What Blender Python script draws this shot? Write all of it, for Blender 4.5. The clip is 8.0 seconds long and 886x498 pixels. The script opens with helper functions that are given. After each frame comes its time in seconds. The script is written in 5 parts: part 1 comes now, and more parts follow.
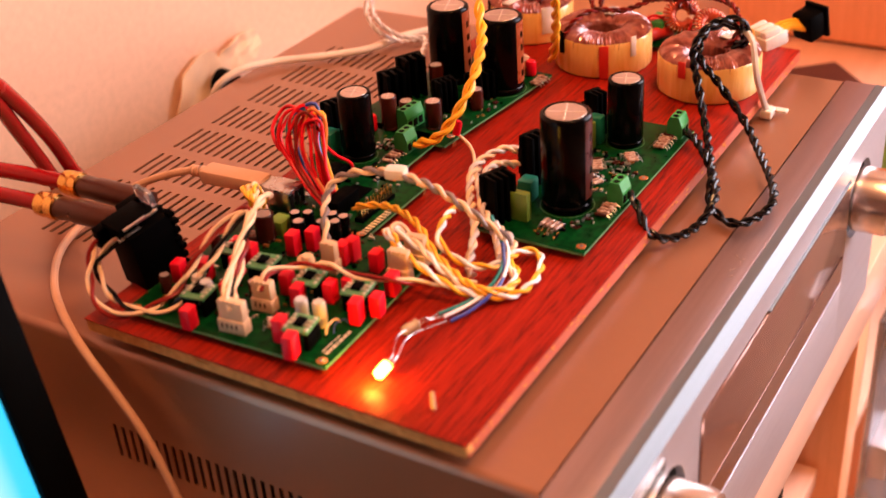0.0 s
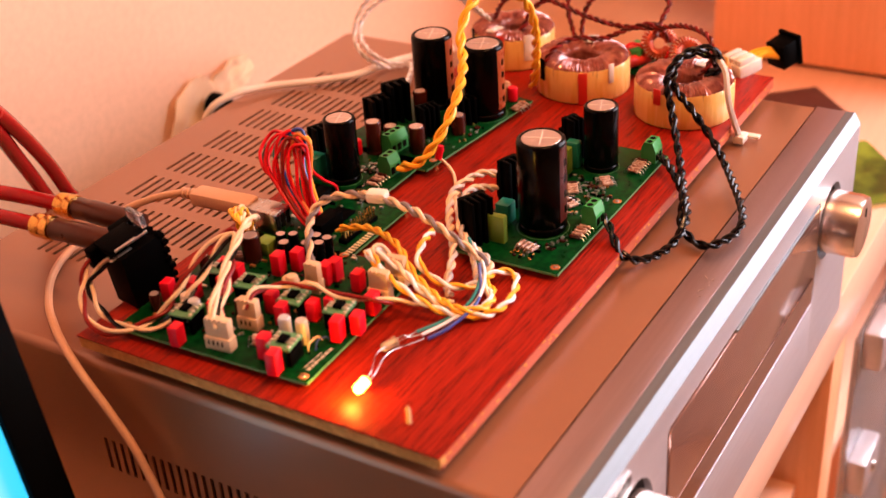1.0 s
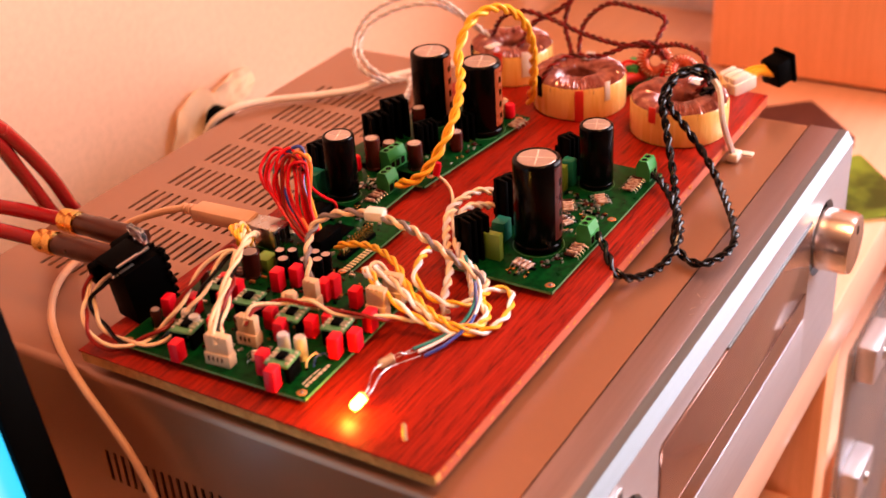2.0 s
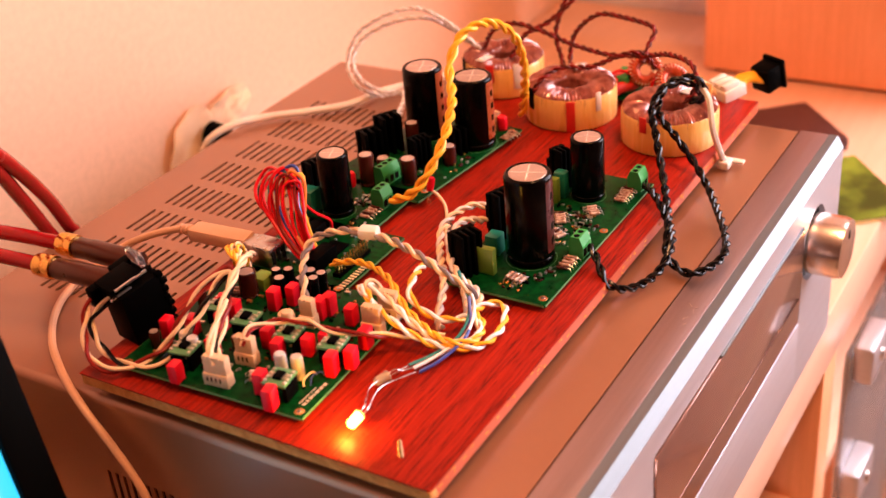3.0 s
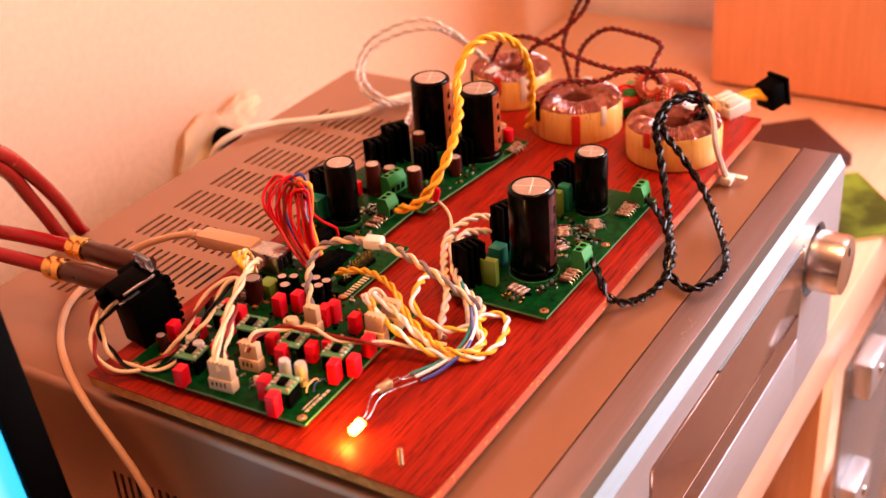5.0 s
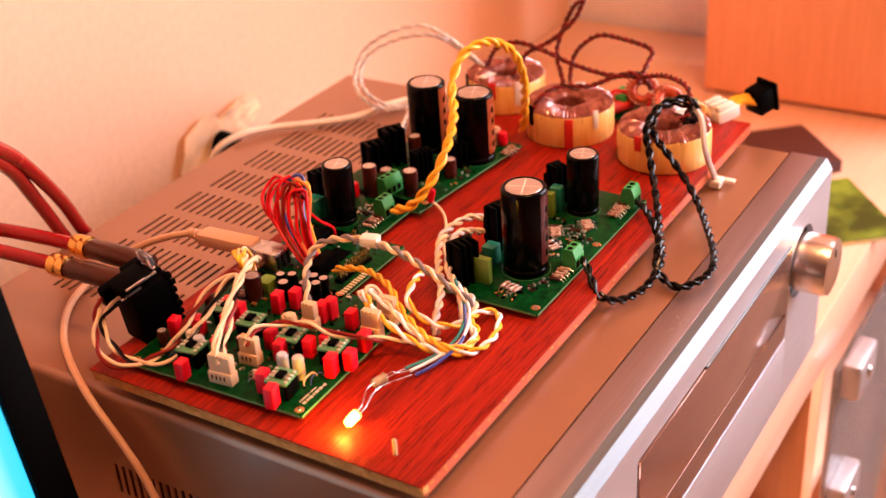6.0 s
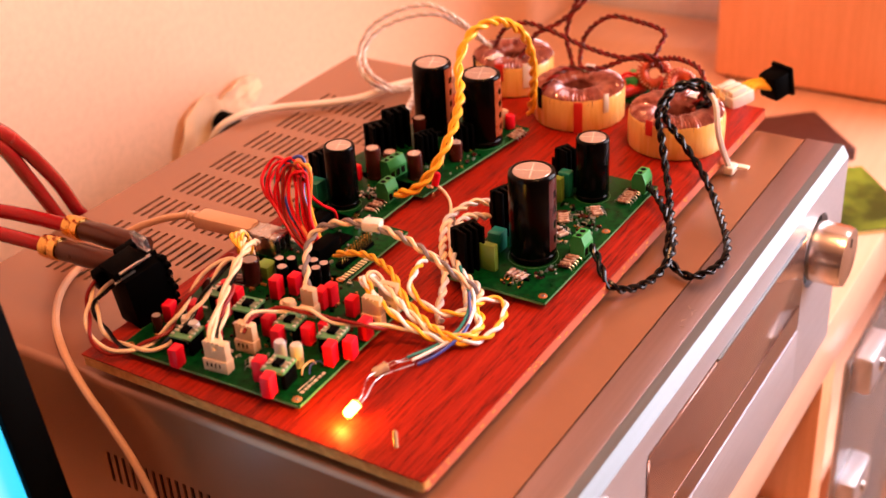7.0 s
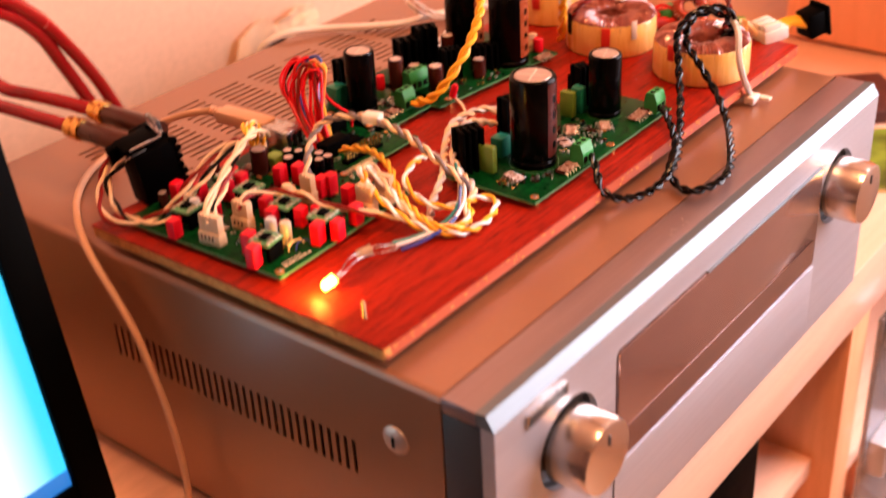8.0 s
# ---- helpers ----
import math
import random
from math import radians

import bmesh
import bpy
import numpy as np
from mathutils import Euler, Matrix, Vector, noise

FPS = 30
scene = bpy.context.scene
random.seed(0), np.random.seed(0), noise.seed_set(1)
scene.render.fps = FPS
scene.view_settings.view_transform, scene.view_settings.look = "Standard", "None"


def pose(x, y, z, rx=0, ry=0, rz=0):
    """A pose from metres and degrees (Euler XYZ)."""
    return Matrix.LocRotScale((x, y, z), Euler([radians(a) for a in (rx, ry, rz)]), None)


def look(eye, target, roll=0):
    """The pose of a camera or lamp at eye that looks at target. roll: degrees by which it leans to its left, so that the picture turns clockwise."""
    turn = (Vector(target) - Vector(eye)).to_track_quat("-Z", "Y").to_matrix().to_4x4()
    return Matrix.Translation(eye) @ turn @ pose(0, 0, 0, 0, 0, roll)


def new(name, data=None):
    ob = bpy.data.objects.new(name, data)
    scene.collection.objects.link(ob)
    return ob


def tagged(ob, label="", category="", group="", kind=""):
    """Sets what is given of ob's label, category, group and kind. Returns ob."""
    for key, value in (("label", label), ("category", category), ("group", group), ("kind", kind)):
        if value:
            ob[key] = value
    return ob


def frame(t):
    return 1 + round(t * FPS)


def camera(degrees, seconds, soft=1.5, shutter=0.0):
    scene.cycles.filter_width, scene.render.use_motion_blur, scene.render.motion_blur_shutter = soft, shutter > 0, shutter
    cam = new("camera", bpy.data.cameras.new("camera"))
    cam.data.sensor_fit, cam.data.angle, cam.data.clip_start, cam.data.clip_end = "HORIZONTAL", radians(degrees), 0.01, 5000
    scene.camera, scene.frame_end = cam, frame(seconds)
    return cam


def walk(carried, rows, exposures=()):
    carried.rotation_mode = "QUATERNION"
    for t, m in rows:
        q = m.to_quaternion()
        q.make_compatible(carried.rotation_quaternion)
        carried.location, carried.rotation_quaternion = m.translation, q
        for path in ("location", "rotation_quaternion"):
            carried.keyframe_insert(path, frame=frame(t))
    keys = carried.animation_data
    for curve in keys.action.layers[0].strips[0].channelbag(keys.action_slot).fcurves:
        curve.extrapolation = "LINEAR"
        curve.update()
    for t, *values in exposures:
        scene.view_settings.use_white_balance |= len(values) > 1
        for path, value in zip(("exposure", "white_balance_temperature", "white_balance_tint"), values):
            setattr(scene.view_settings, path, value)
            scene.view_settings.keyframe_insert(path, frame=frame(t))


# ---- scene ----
cam = camera(39.3, 8.0, 1.5, 0.5)
cam.data.dof.use_dof, cam.data.dof.focus_distance, cam.data.dof.aperture_fstop = True, 0.70, 7.5
PATH = [
    (0, (-0.322, -0.149, 0.338), (1.112, 0.784, -0.699), -4.4),
    (0.5, (-0.329, -0.162, 0.348), (1.114, 0.772, -0.673), -4.2),
    (1, (-0.334, -0.169, 0.351), (1.114, 0.769, -0.66), -4.2),
    (1.5, (-0.338, -0.175, 0.363), (1.083, 0.794, -0.657), -5.5),
    (2, (-0.337, -0.174, 0.363), (1.113, 0.766, -0.645), -3.9),
    (2.2, (-0.337, -0.173, 0.364), (1.123, 0.760, -0.634), -4.0),
    (3.3, (-0.334, -0.183, 0.375), (1.108, 0.768, -0.634), -5.5),
    (3.5, (-0.332, -0.182, 0.374), (1.12, 0.755, -0.633), -4.7),
    (4, (-0.326, -0.181, 0.373), (1.131, 0.756, -0.626), -4.2),
    (4.5, (-0.329, -0.179, 0.377), (1.119, 0.769, -0.624), -4.0),
    (4.7, (-0.333, -0.182, 0.379), (1.110, 0.774, -0.623), -4.3),
    (5.8, (-0.355, -0.195, 0.388), (1.089, 0.762, -0.612), -4.3),
    (6, (-0.355, -0.198, 0.385), (1.097, 0.76, -0.602), -4.1),
    (6.5, (-0.347, -0.194, 0.381), (1.104, 0.761, -0.61), -3.7),
    (7, (-0.339, -0.187, 0.374), (1.099, 0.771, -0.633), -3.6),
    (7.5, (-0.338, -0.191, 0.364), (1.088, 0.772, -0.656), -2.9),
    (8, (-0.337, -0.263, 0.334), (0.99, 0.845, -0.672), -3.3),
]
walk(cam, [(t, look(eye, target, roll)) for t, eye, target, roll in PATH], [(0, -0.08), (2, -0.02), (3.5, 0.05), (7, 0.05), (8, 0.03)])

# ---- world and light ----
world = bpy.data.worlds.new("world")
scene.world = world
world.use_nodes = True
wn = world.node_tree.nodes
sky = wn.new("ShaderNodeTexSky")
sky.sky_type, sky.sun_disc = "NISHITA", False
sky.sun_elevation, sky.sun_rotation = radians(35), radians(200)
world.node_tree.links.new(sky.outputs[0], wn["Background"].inputs[0])
wn["Background"].inputs[1].default_value = 0.12


def area(name, m, sx, sy, power, colour):
    d = bpy.data.lights.new(name, "AREA")
    d.shape, d.size, d.size_y, d.energy, d.color = "RECTANGLE", sx, sy, power, colour
    o = new(name, d)
    o.matrix_world = m
    return o


# daylight in the opening of the window, and an unseen warm lamp added overhead
area("window_light", look((1.025, -0.92, 0.51), (-1.0, -0.92, 0.51)), 1.38, 1.16, 61, (1.0, 0.88, 0.97))
area("lamp_light", look((0.06, -0.45, 1.66), (0.06, -0.45, 0)), 0.42, 0.42, 27, (1.0, 0.45, 0.195))

# ---- materials ----


def mk(name, col, col2=None, rough=0.5, metal=0.0, scale=60.0, stretch=(1, 1, 1), bump=0.0, fine=900.0,
       coat=0.0, emit=0.0, sss=0.0, per_piece=0.0, sharp=0.5, trans=0.0, spec=0.5, coat_rough=0.12, grain=0.0):
    m = bpy.data.materials.new(name)
    m.use_nodes = True
    n, l = m.node_tree.nodes, m.node_tree.links
    b = n["Principled BSDF"]
    col2 = col2 or tuple(c * 0.82 for c in col)
    tc, mp = n.new("ShaderNodeTexCoord"), n.new("ShaderNodeMapping")
    mp.inputs["Scale"].default_value = stretch
    l.new(tc.outputs["Object"], mp.inputs[0])
    big, small = n.new("ShaderNodeTexNoise"), n.new("ShaderNodeTexNoise")
    big.inputs["Scale"].default_value, big.inputs["Detail"].default_value = scale, 6
    small.inputs["Scale"].default_value, small.inputs["Detail"].default_value = fine, 3
    for t in (big, small):
        l.new(mp.outputs[0], t.inputs["Vector"])
    ramp = n.new("ShaderNodeValToRGB")
    ramp.color_ramp.elements[0].position, ramp.color_ramp.elements[1].position = 0.5 - sharp * 0.4, 0.5 + sharp * 0.4
    ramp.color_ramp.elements[0].color, ramp.color_ramp.elements[1].color = (*col2, 1), (*col, 1)
    l.new(big.outputs[0], ramp.inputs[0])
    hsv = n.new("ShaderNodeHueSaturation")
    l.new(ramp.outputs[0], hsv.inputs["Color"])
    val = n.new("ShaderNodeMapRange")
    val.inputs["To Min"].default_value, val.inputs["To Max"].default_value = 0.88, 1.12
    l.new(small.outputs[0], val.inputs[0])
    if per_piece:
        oi, mr, mu = n.new("ShaderNodeObjectInfo"), n.new("ShaderNodeMapRange"), n.new("ShaderNodeMath")
        mr.inputs["To Min"].default_value, mr.inputs["To Max"].default_value = 1 - per_piece, 1 + per_piece
        mu.operation = "MULTIPLY"
        l.new(oi.outputs["Random"], mr.inputs[0])
        l.new(mr.outputs[0], mu.inputs[0])
        l.new(val.outputs[0], mu.inputs[1])
        l.new(mu.outputs[0], hsv.inputs["Value"])
    else:
        l.new(val.outputs[0], hsv.inputs["Value"])
    if grain:
        # thin dark pores along the grain, and slow blotches across the sheet
        gm, pores, blot = n.new("ShaderNodeMapping"), n.new("ShaderNodeTexNoise"), n.new("ShaderNodeTexNoise")
        gm.inputs["Scale"].default_value = (0.045, 1.0, 1.0)
        l.new(tc.outputs["Object"], gm.inputs[0])
        l.new(gm.outputs[0], pores.inputs["Vector"])
        l.new(mp.outputs[0], blot.inputs["Vector"])
        pores.inputs["Scale"].default_value, pores.inputs["Detail"].default_value = 1300, 2
        blot.inputs["Scale"].default_value = 9
        pr, mx = n.new("ShaderNodeValToRGB"), n.new("ShaderNodeMix")
        pr.color_ramp.elements[0].position, pr.color_ramp.elements[1].position = 0.36, 0.47
        pr.color_ramp.elements[0].color = (*[1 - grain * 2.2] * 3, 1)
        mx.data_type, mx.blend_type = "RGBA", "MULTIPLY"
        mx.inputs[0].default_value = 1.0
        l.new(pores.outputs[0], pr.inputs[0])
        bl, tone = n.new("ShaderNodeMapRange"), n.new("ShaderNodeMath")
        tone.operation = "MULTIPLY"
        bl.inputs["To Min"].default_value, bl.inputs["To Max"].default_value = 0.72, 1.28
        l.new(blot.outputs[0], bl.inputs[0])
        l.new(bl.outputs[0], tone.inputs[0])
        l.new(val.outputs[0], tone.inputs[1])
        l.new(tone.outputs[0], hsv.inputs["Value"])
        l.new(hsv.outputs[0], mx.inputs[6])
        l.new(pr.outputs[0], mx.inputs[7])
        l.new(mx.outputs[2], b.inputs["Base Color"])
    else:
        l.new(hsv.outputs[0], b.inputs["Base Color"])
    rr = n.new("ShaderNodeMapRange")
    rr.inputs["To Min"].default_value, rr.inputs["To Max"].default_value = max(rough - 0.08, 0.02), min(rough + 0.08, 1)
    l.new(big.outputs[0], rr.inputs[0])
    l.new(rr.outputs[0], b.inputs["Roughness"])
    b.inputs["Metallic"].default_value = metal
    b.inputs["Specular IOR Level"].default_value = spec
    b.inputs["Coat Weight"].default_value = coat
    b.inputs["Coat Roughness"].default_value = coat_rough
    b.inputs["Transmission Weight"].default_value = trans
    if sss:
        b.inputs["Subsurface Weight"].default_value = sss
        b.inputs["Subsurface Radius"].default_value = (0.003, 0.002, 0.001)
    if emit:
        b.inputs["Emission Color"].default_value = (*col, 1)
        b.inputs["Emission Strength"].default_value = emit
    if bump:
        bp = n.new("ShaderNodeBump")
        bp.inputs["Strength"].default_value, bp.inputs["Distance"].default_value = bump, 0.001
        l.new(small.outputs[0], bp.inputs["Height"])
        l.new(bp.outputs[0], b.inputs["Normal"])
    return m


M_WALL = mk("cream_wall_paint", (0.83, 0.535, 0.365), (0.79, 0.50, 0.335), 0.9, scale=3, bump=0.12, fine=160)
M_ENDWALL = mk("pale_end_wall_paint", (0.84, 0.80, 0.86), (0.80, 0.76, 0.82), 0.8, scale=3, bump=0.1, fine=160)
M_CEIL = mk("ceiling_paint", (0.55, 0.34, 0.22), None, 0.9, scale=2)
# for the walls out of view: dark, so they bounce little fill
M_ROOM = mk("dark_unseen_wall", (0.17, 0.075, 0.042), (0.13, 0.055, 0.03), 0.7, scale=4, stretch=(6, 6, 0.6))
M_FLOOR = mk("floor_wood", (0.62, 0.38, 0.22), (0.52, 0.30, 0.16), 0.45, scale=4, stretch=(1, 8, 8))
M_WHITE = mk("white_lacquer", (0.78, 0.76, 0.74), None, 0.4, scale=10)
M_BEECH = mk("beech_veneer", (0.88, 0.52, 0.36), (0.80, 0.45, 0.30), 0.4, scale=9, stretch=(1.2, 14, 14), fine=120, coat=0.5, coat_rough=0.2)
M_BEECHV = mk("beech_veneer_upright", (0.92, 0.44, 0.23), (0.84, 0.37, 0.18), 0.42, scale=9, stretch=(16, 16, 1.0), fine=120, coat=0.1)
M_COVER = mk("bronze_painted_steel", (0.325, 0.132, 0.063), (0.29, 0.117, 0.055), 0.40, metal=0.40, scale=14, bump=0.03, fine=1800, coat=0.7, coat_rough=0.25, spec=0.75)
M_ALU = mk("brushed_silver_aluminium", (0.57, 0.56, 0.60), (0.51, 0.50, 0.54), 0.42, metal=0.72, scale=30, stretch=(0.25, 12, 12), bump=0.08, fine=700)
M_CHAMFER = mk("satin_aluminium_edge", (0.21, 0.235, 0.25), None, 0.5, metal=0.9, scale=30, stretch=(0.3, 8, 8))
# brushed aluminium again, browned to hold the dark room it reflects
M_STRIP = mk("strip_with_dark_reflection", (0.35, 0.265, 0.27), (0.31, 0.23, 0.235), 0.36, metal=0.85, scale=30, stretch=(0.25, 12, 12), bump=0.08, fine=700)
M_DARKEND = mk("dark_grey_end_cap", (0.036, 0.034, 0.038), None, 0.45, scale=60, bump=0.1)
# near-black that paints the shade inside the case, gaps and openings
M_INSIDE = mk("inside_shade_black", (0.006, 0.004, 0.003), None, 0.9, scale=40, spec=0.05)
M_ACRYL = mk("smoked_acrylic", (0.34, 0.20, 0.17), (0.30, 0.175, 0.15), 0.16, metal=0.7, scale=8, coat=0.6)
# darker acrylic copy, only for the reflection painted on the display
M_ACRYLD = mk("acrylic_dark_reflection", (0.25, 0.14, 0.12), (0.22, 0.125, 0.105), 0.16, metal=0.7, scale=8, coat=0.6)
M_KNOB = mk("turned_aluminium", (0.80, 0.70, 0.63), (0.74, 0.63, 0.55), 0.24, metal=1.0, scale=40, fine=1500)
M_PLY = mk("red_mahogany_laminate", (0.36, 0.015, 0.004), (0.215, 0.008, 0.0025), 0.42, scale=70, stretch=(0.10, 11, 11), fine=420, bump=0.2, sharp=0.42, spec=0.10, grain=0.26)
M_MDF = mk("raw_fibreboard_edge", (0.76, 0.36, 0.10), (0.54, 0.22, 0.05), 0.9, scale=240, bump=0.6, fine=1500)
M_EDGE = mk("red_laminate_edge", (0.56, 0.115, 0.045), (0.42, 0.07, 0.026), 0.4, scale=40, stretch=(0.2, 5, 5), spec=0.3)
M_PCB = mk("green_solder_mask", (0.0012, 0.048, 0.008), (0.0006, 0.021, 0.004), 0.3, scale=220, fine=1500, sharp=0.3, spec=0.06)
M_PCBE = mk("pcb_green_light", (0.09, 0.26, 0.10), None, 0.35, scale=200)
M_TRACE = mk("tinned_pad", (0.75, 0.68, 0.55), None, 0.3, metal=0.9, scale=300)
M_GOLD = mk("gold_plating", (0.9, 0.5, 0.13), None, 0.25, metal=1.0, scale=120)
M_COPPERPAD = mk("copper_hole_ring", (0.75, 0.26, 0.08), None, 0.35, metal=0.8, scale=200)
M_SLEEVE = mk("black_pvc_sleeve", (0.0015, 0.0010, 0.0010), (0.002, 0.0014, 0.0014), 0.2, scale=40, spec=0.11)
M_SLEEVEB = mk("brown_pvc_sleeve", (0.055, 0.009, 0.005), (0.035, 0.006, 0.004), 0.25, scale=60, spec=0.3, per_piece=0.2)
M_CANTOP = mk("aluminium_can_top", (0.60, 0.46, 0.40), (0.52, 0.39, 0.33), 0.42, metal=0.7, scale=120)
M_BAND = mk("orange_brown_print", (0.36, 0.075, 0.022), (0.28, 0.05, 0.014), 0.28, scale=80, spec=0.35)
M_BANDD = mk("dull_red_print", (0.075, 0.010, 0.007), (0.05, 0.007, 0.005), 0.28, scale=80, spec=0.35)
M_BLACK = mk("black_plastic", (0.0010, 0.0008, 0.0008), None, 0.5, scale=90, bump=0.1, spec=0.02)
M_HEAT = mk("black_anodised_heatsink", (0.0010, 0.0010, 0.0010), None, 0.5, scale=90, spec=0.03)
M_RED = mk("red_film_capacitor", (0.72, 0.004, 0.020), (0.60, 0.003, 0.014), 0.36, scale=90, spec=0.25, per_piece=0.12)
M_IVORY = mk("ivory_nylon", (0.72, 0.48, 0.28), (0.66, 0.43, 0.25), 0.5, scale=120, sss=0.15)
M_CREAMC = mk("cream_film_capacitor", (0.62, 0.48, 0.36), (0.5, 0.4, 0.32), 0.2, scale=90, coat=0.4)
M_RESIST = mk("tan_resistor_body", (0.56, 0.42, 0.34), (0.26, 0.10, 0.06), 0.3, scale=420, sharp=0.3)
M_CLEAR = mk("milky_clear_capacitor", (0.74, 0.70, 0.70), (0.62, 0.58, 0.58), 0.15, scale=90, coat=0.5, trans=0.35)
M_TERM = mk("green_terminal_plastic", (0.045, 0.30, 0.07), (0.035, 0.24, 0.055), 0.35, scale=90, per_piece=0.2, spec=0.25)
M_TEAL = mk("teal_plastic", (0.01, 0.2, 0.12), None, 0.35, scale=90)
M_OLIVE = mk("yellow_green_plastic", (0.16, 0.27, 0.03), None, 0.35, scale=90)
M_STEEL = mk("nickel_steel", (0.6, 0.57, 0.54), None, 0.28, metal=1.0, scale=150)
M_COPPER = mk("enamelled_copper", (0.62, 0.10, 0.035), (0.36, 0.045, 0.02), 0.28, metal=0.45, scale=160, coat=0.4)
M_WIND = mk("taped_copper_winding", (0.58, 0.20, 0.15), (0.15, 0.018, 0.012), 0.2, metal=0.2, scale=170, coat=1.0, sharp=0.7)
M_TAPE = mk("yellow_polyester_tape", (0.92, 0.58, 0.19), (0.86, 0.48, 0.12), 0.28, scale=70, stretch=(4, 4, 0.4), coat=0.4)
M_LABEL = mk("red_label", (0.7, 0.03, 0.02), None, 0.4, scale=90)
M_WNAT = mk("pale_translucent_nylon", (0.82, 0.72, 0.62), None, 0.4, scale=90, sss=0.2)
M_W = {
    "yellow": mk("yellow_wire", (0.97, 0.50, 0.022), (0.92, 0.43, 0.016), 0.4, scale=100),
    "white": mk("white_wire", (0.92, 0.90, 0.90), (0.86, 0.84, 0.84), 0.4, scale=100),
    "cream": mk("cream_wire", (0.88, 0.63, 0.39), (0.8, 0.55, 0.33), 0.4, scale=100),
    "brown": mk("dark_brown_wire", (0.11, 0.014, 0.008), None, 0.4, scale=100, spec=0.2),
    "maroon": mk("maroon_wire", (0.24, 0.012, 0.008), None, 0.4, scale=100, spec=0.2),
    "black": mk("black_wire", (0.002, 0.0016, 0.0016), None, 0.24, scale=100, spec=0.3),
    "grey": mk("grey_wire", (0.24, 0.19, 0.19), None, 0.4, scale=100),
    "red": mk("red_wire", (0.74, 0.006, 0.014), None, 0.35, scale=100, spec=0.2),
    "blue": mk("blue_wire", (0.03, 0.06, 0.32), None, 0.35, scale=100),
    "teal": mk("teal_wire", (0.01, 0.22, 0.2), None, 0.35, scale=100),
    "tin": mk("pale_silvered_wire", (0.70, 0.62, 0.58), (0.62, 0.54, 0.50), 0.35, scale=100),
    "orange": mk("orange_wire", (0.8, 0.2, 0.03), None, 0.35, scale=100),
    "usb": mk("ivory_cable_jacket", (0.66, 0.38, 0.23), (0.6, 0.33, 0.2), 0.45, scale=30),
    "cord": mk("white_mains_cord_jacket", (0.88, 0.74, 0.60), None, 0.45, scale=30),
    "redcable": mk("glossy_red_cable_jacket", (0.36, 0.003, 0.006), (0.29, 0.002, 0.004), 0.25, scale=30, spec=0.3),
}
M_RCA = mk("brown_anodised_barrel", (0.085, 0.020, 0.009), (0.06, 0.014, 0.007), 0.3, metal=0.2, scale=60, spec=0.35)
M_BEZEL = mk("black_monitor_bezel", (0.001, 0.001, 0.001), None, 0.6, scale=60, spec=0.03)
M_SCREEN = mk("lit_screen", (0.02, 0.02, 0.02), (0.02, 0.02, 0.02), 0.4, scale=2, emit=3.0)
sn, sl = M_SCREEN.node_tree.nodes, M_SCREEN.node_tree.links
s_tc, s_sep, s_ramp = sn.new("ShaderNodeTexCoord"), sn.new("ShaderNodeSeparateXYZ"), sn.new("ShaderNodeValToRGB")
sl.new(s_tc.outputs["Generated"], s_sep.inputs[0])
sl.new(s_sep.outputs["X"], s_ramp.inputs[0])
s_ramp.color_ramp.elements[0].position, s_ramp.color_ramp.elements[0].color = 0.93, (0.36, 0.46, 0.50, 1)
s_ramp.color_ramp.elements[1].position, s_ramp.color_ramp.elements[1].color = 0.985, (0.015, 0.27, 0.44, 1)
sl.new(s_ramp.outputs[0], sn["Principled BSDF"].inputs["Emission Color"])
M_TASKBAR = mk("lit_blue_taskbar", (0.02, 0.22, 0.75), (0.02, 0.2, 0.7), 0.3, scale=2, emit=0.8)
M_LED = mk("lit_warm_led", (1.0, 0.50, 0.07), (1.0, 0.48, 0.06), 0.3, scale=2, emit=26)
M_LEDOFF = mk("clear_led_epoxy", (0.8, 0.6, 0.42), None, 0.1, scale=90, trans=0.5)
M_LEATHER = mk("dark_brown_leather", (0.07, 0.016, 0.012), None, 0.5, scale=80, bump=0.3)
M_LEAF = mk("printed_green_cover", (0.20, 0.30, 0.03), (0.03, 0.06, 0.010), 0.35, scale=30, sharp=0.35)
M_PAPER = mk("pale_paper", (0.8, 0.7, 0.3), None, 0.6, scale=60)
M_AMBER = mk("amber_plastic_film", (0.88, 0.64, 0.44), (0.87, 0.57, 0.33), 0.6, scale=45, spec=0.3, sharp=0.6)
M_SCREW = mk("dull_brass_screw", (0.42, 0.22, 0.10), None, 0.4, metal=0.7, scale=200)
M_DESK = mk("dark_desk_top", (0.035, 0.018, 0.014), (0.025, 0.012, 0.01), 0.5, scale=12, spec=0.2)
M_LAMP = mk("warm_lamp_glass", (1.0, 0.6, 0.3), None, 0.4, scale=5, emit=4)


def glass_material():
    m = bpy.data.materials.new("clear_glass")
    m.use_nodes = True
    b = m.node_tree.nodes["Principled BSDF"]
    b.inputs["Base Color"].default_value = (0.93, 0.9, 0.92, 1)
    b.inputs["Roughness"].default_value = 0.03
    b.inputs["Transmission Weight"].default_value = 0.94
    b.inputs["IOR"].default_value = 1.5
    return m


M_GLASS = glass_material()

# ---- building helpers ----


def empty(name, label, category, group="", at=(0, 0, 0)):
    o = new(name)
    o.empty_display_size = 0.01
    o.location = at
    return tagged(o, label, category, group)


def finish(name, bm, mat, smooth=True):
    me = bpy.data.meshes.new(name)
    bmesh.ops.recalc_face_normals(bm, faces=bm.faces)
    bm.to_mesh(me)
    bm.free()
    me.materials.append(mat)
    if smooth:
        me.polygons.foreach_set("use_smooth", [True] * len(me.polygons))
        me.set_sharp_from_angle(angle=radians(35))
    return me


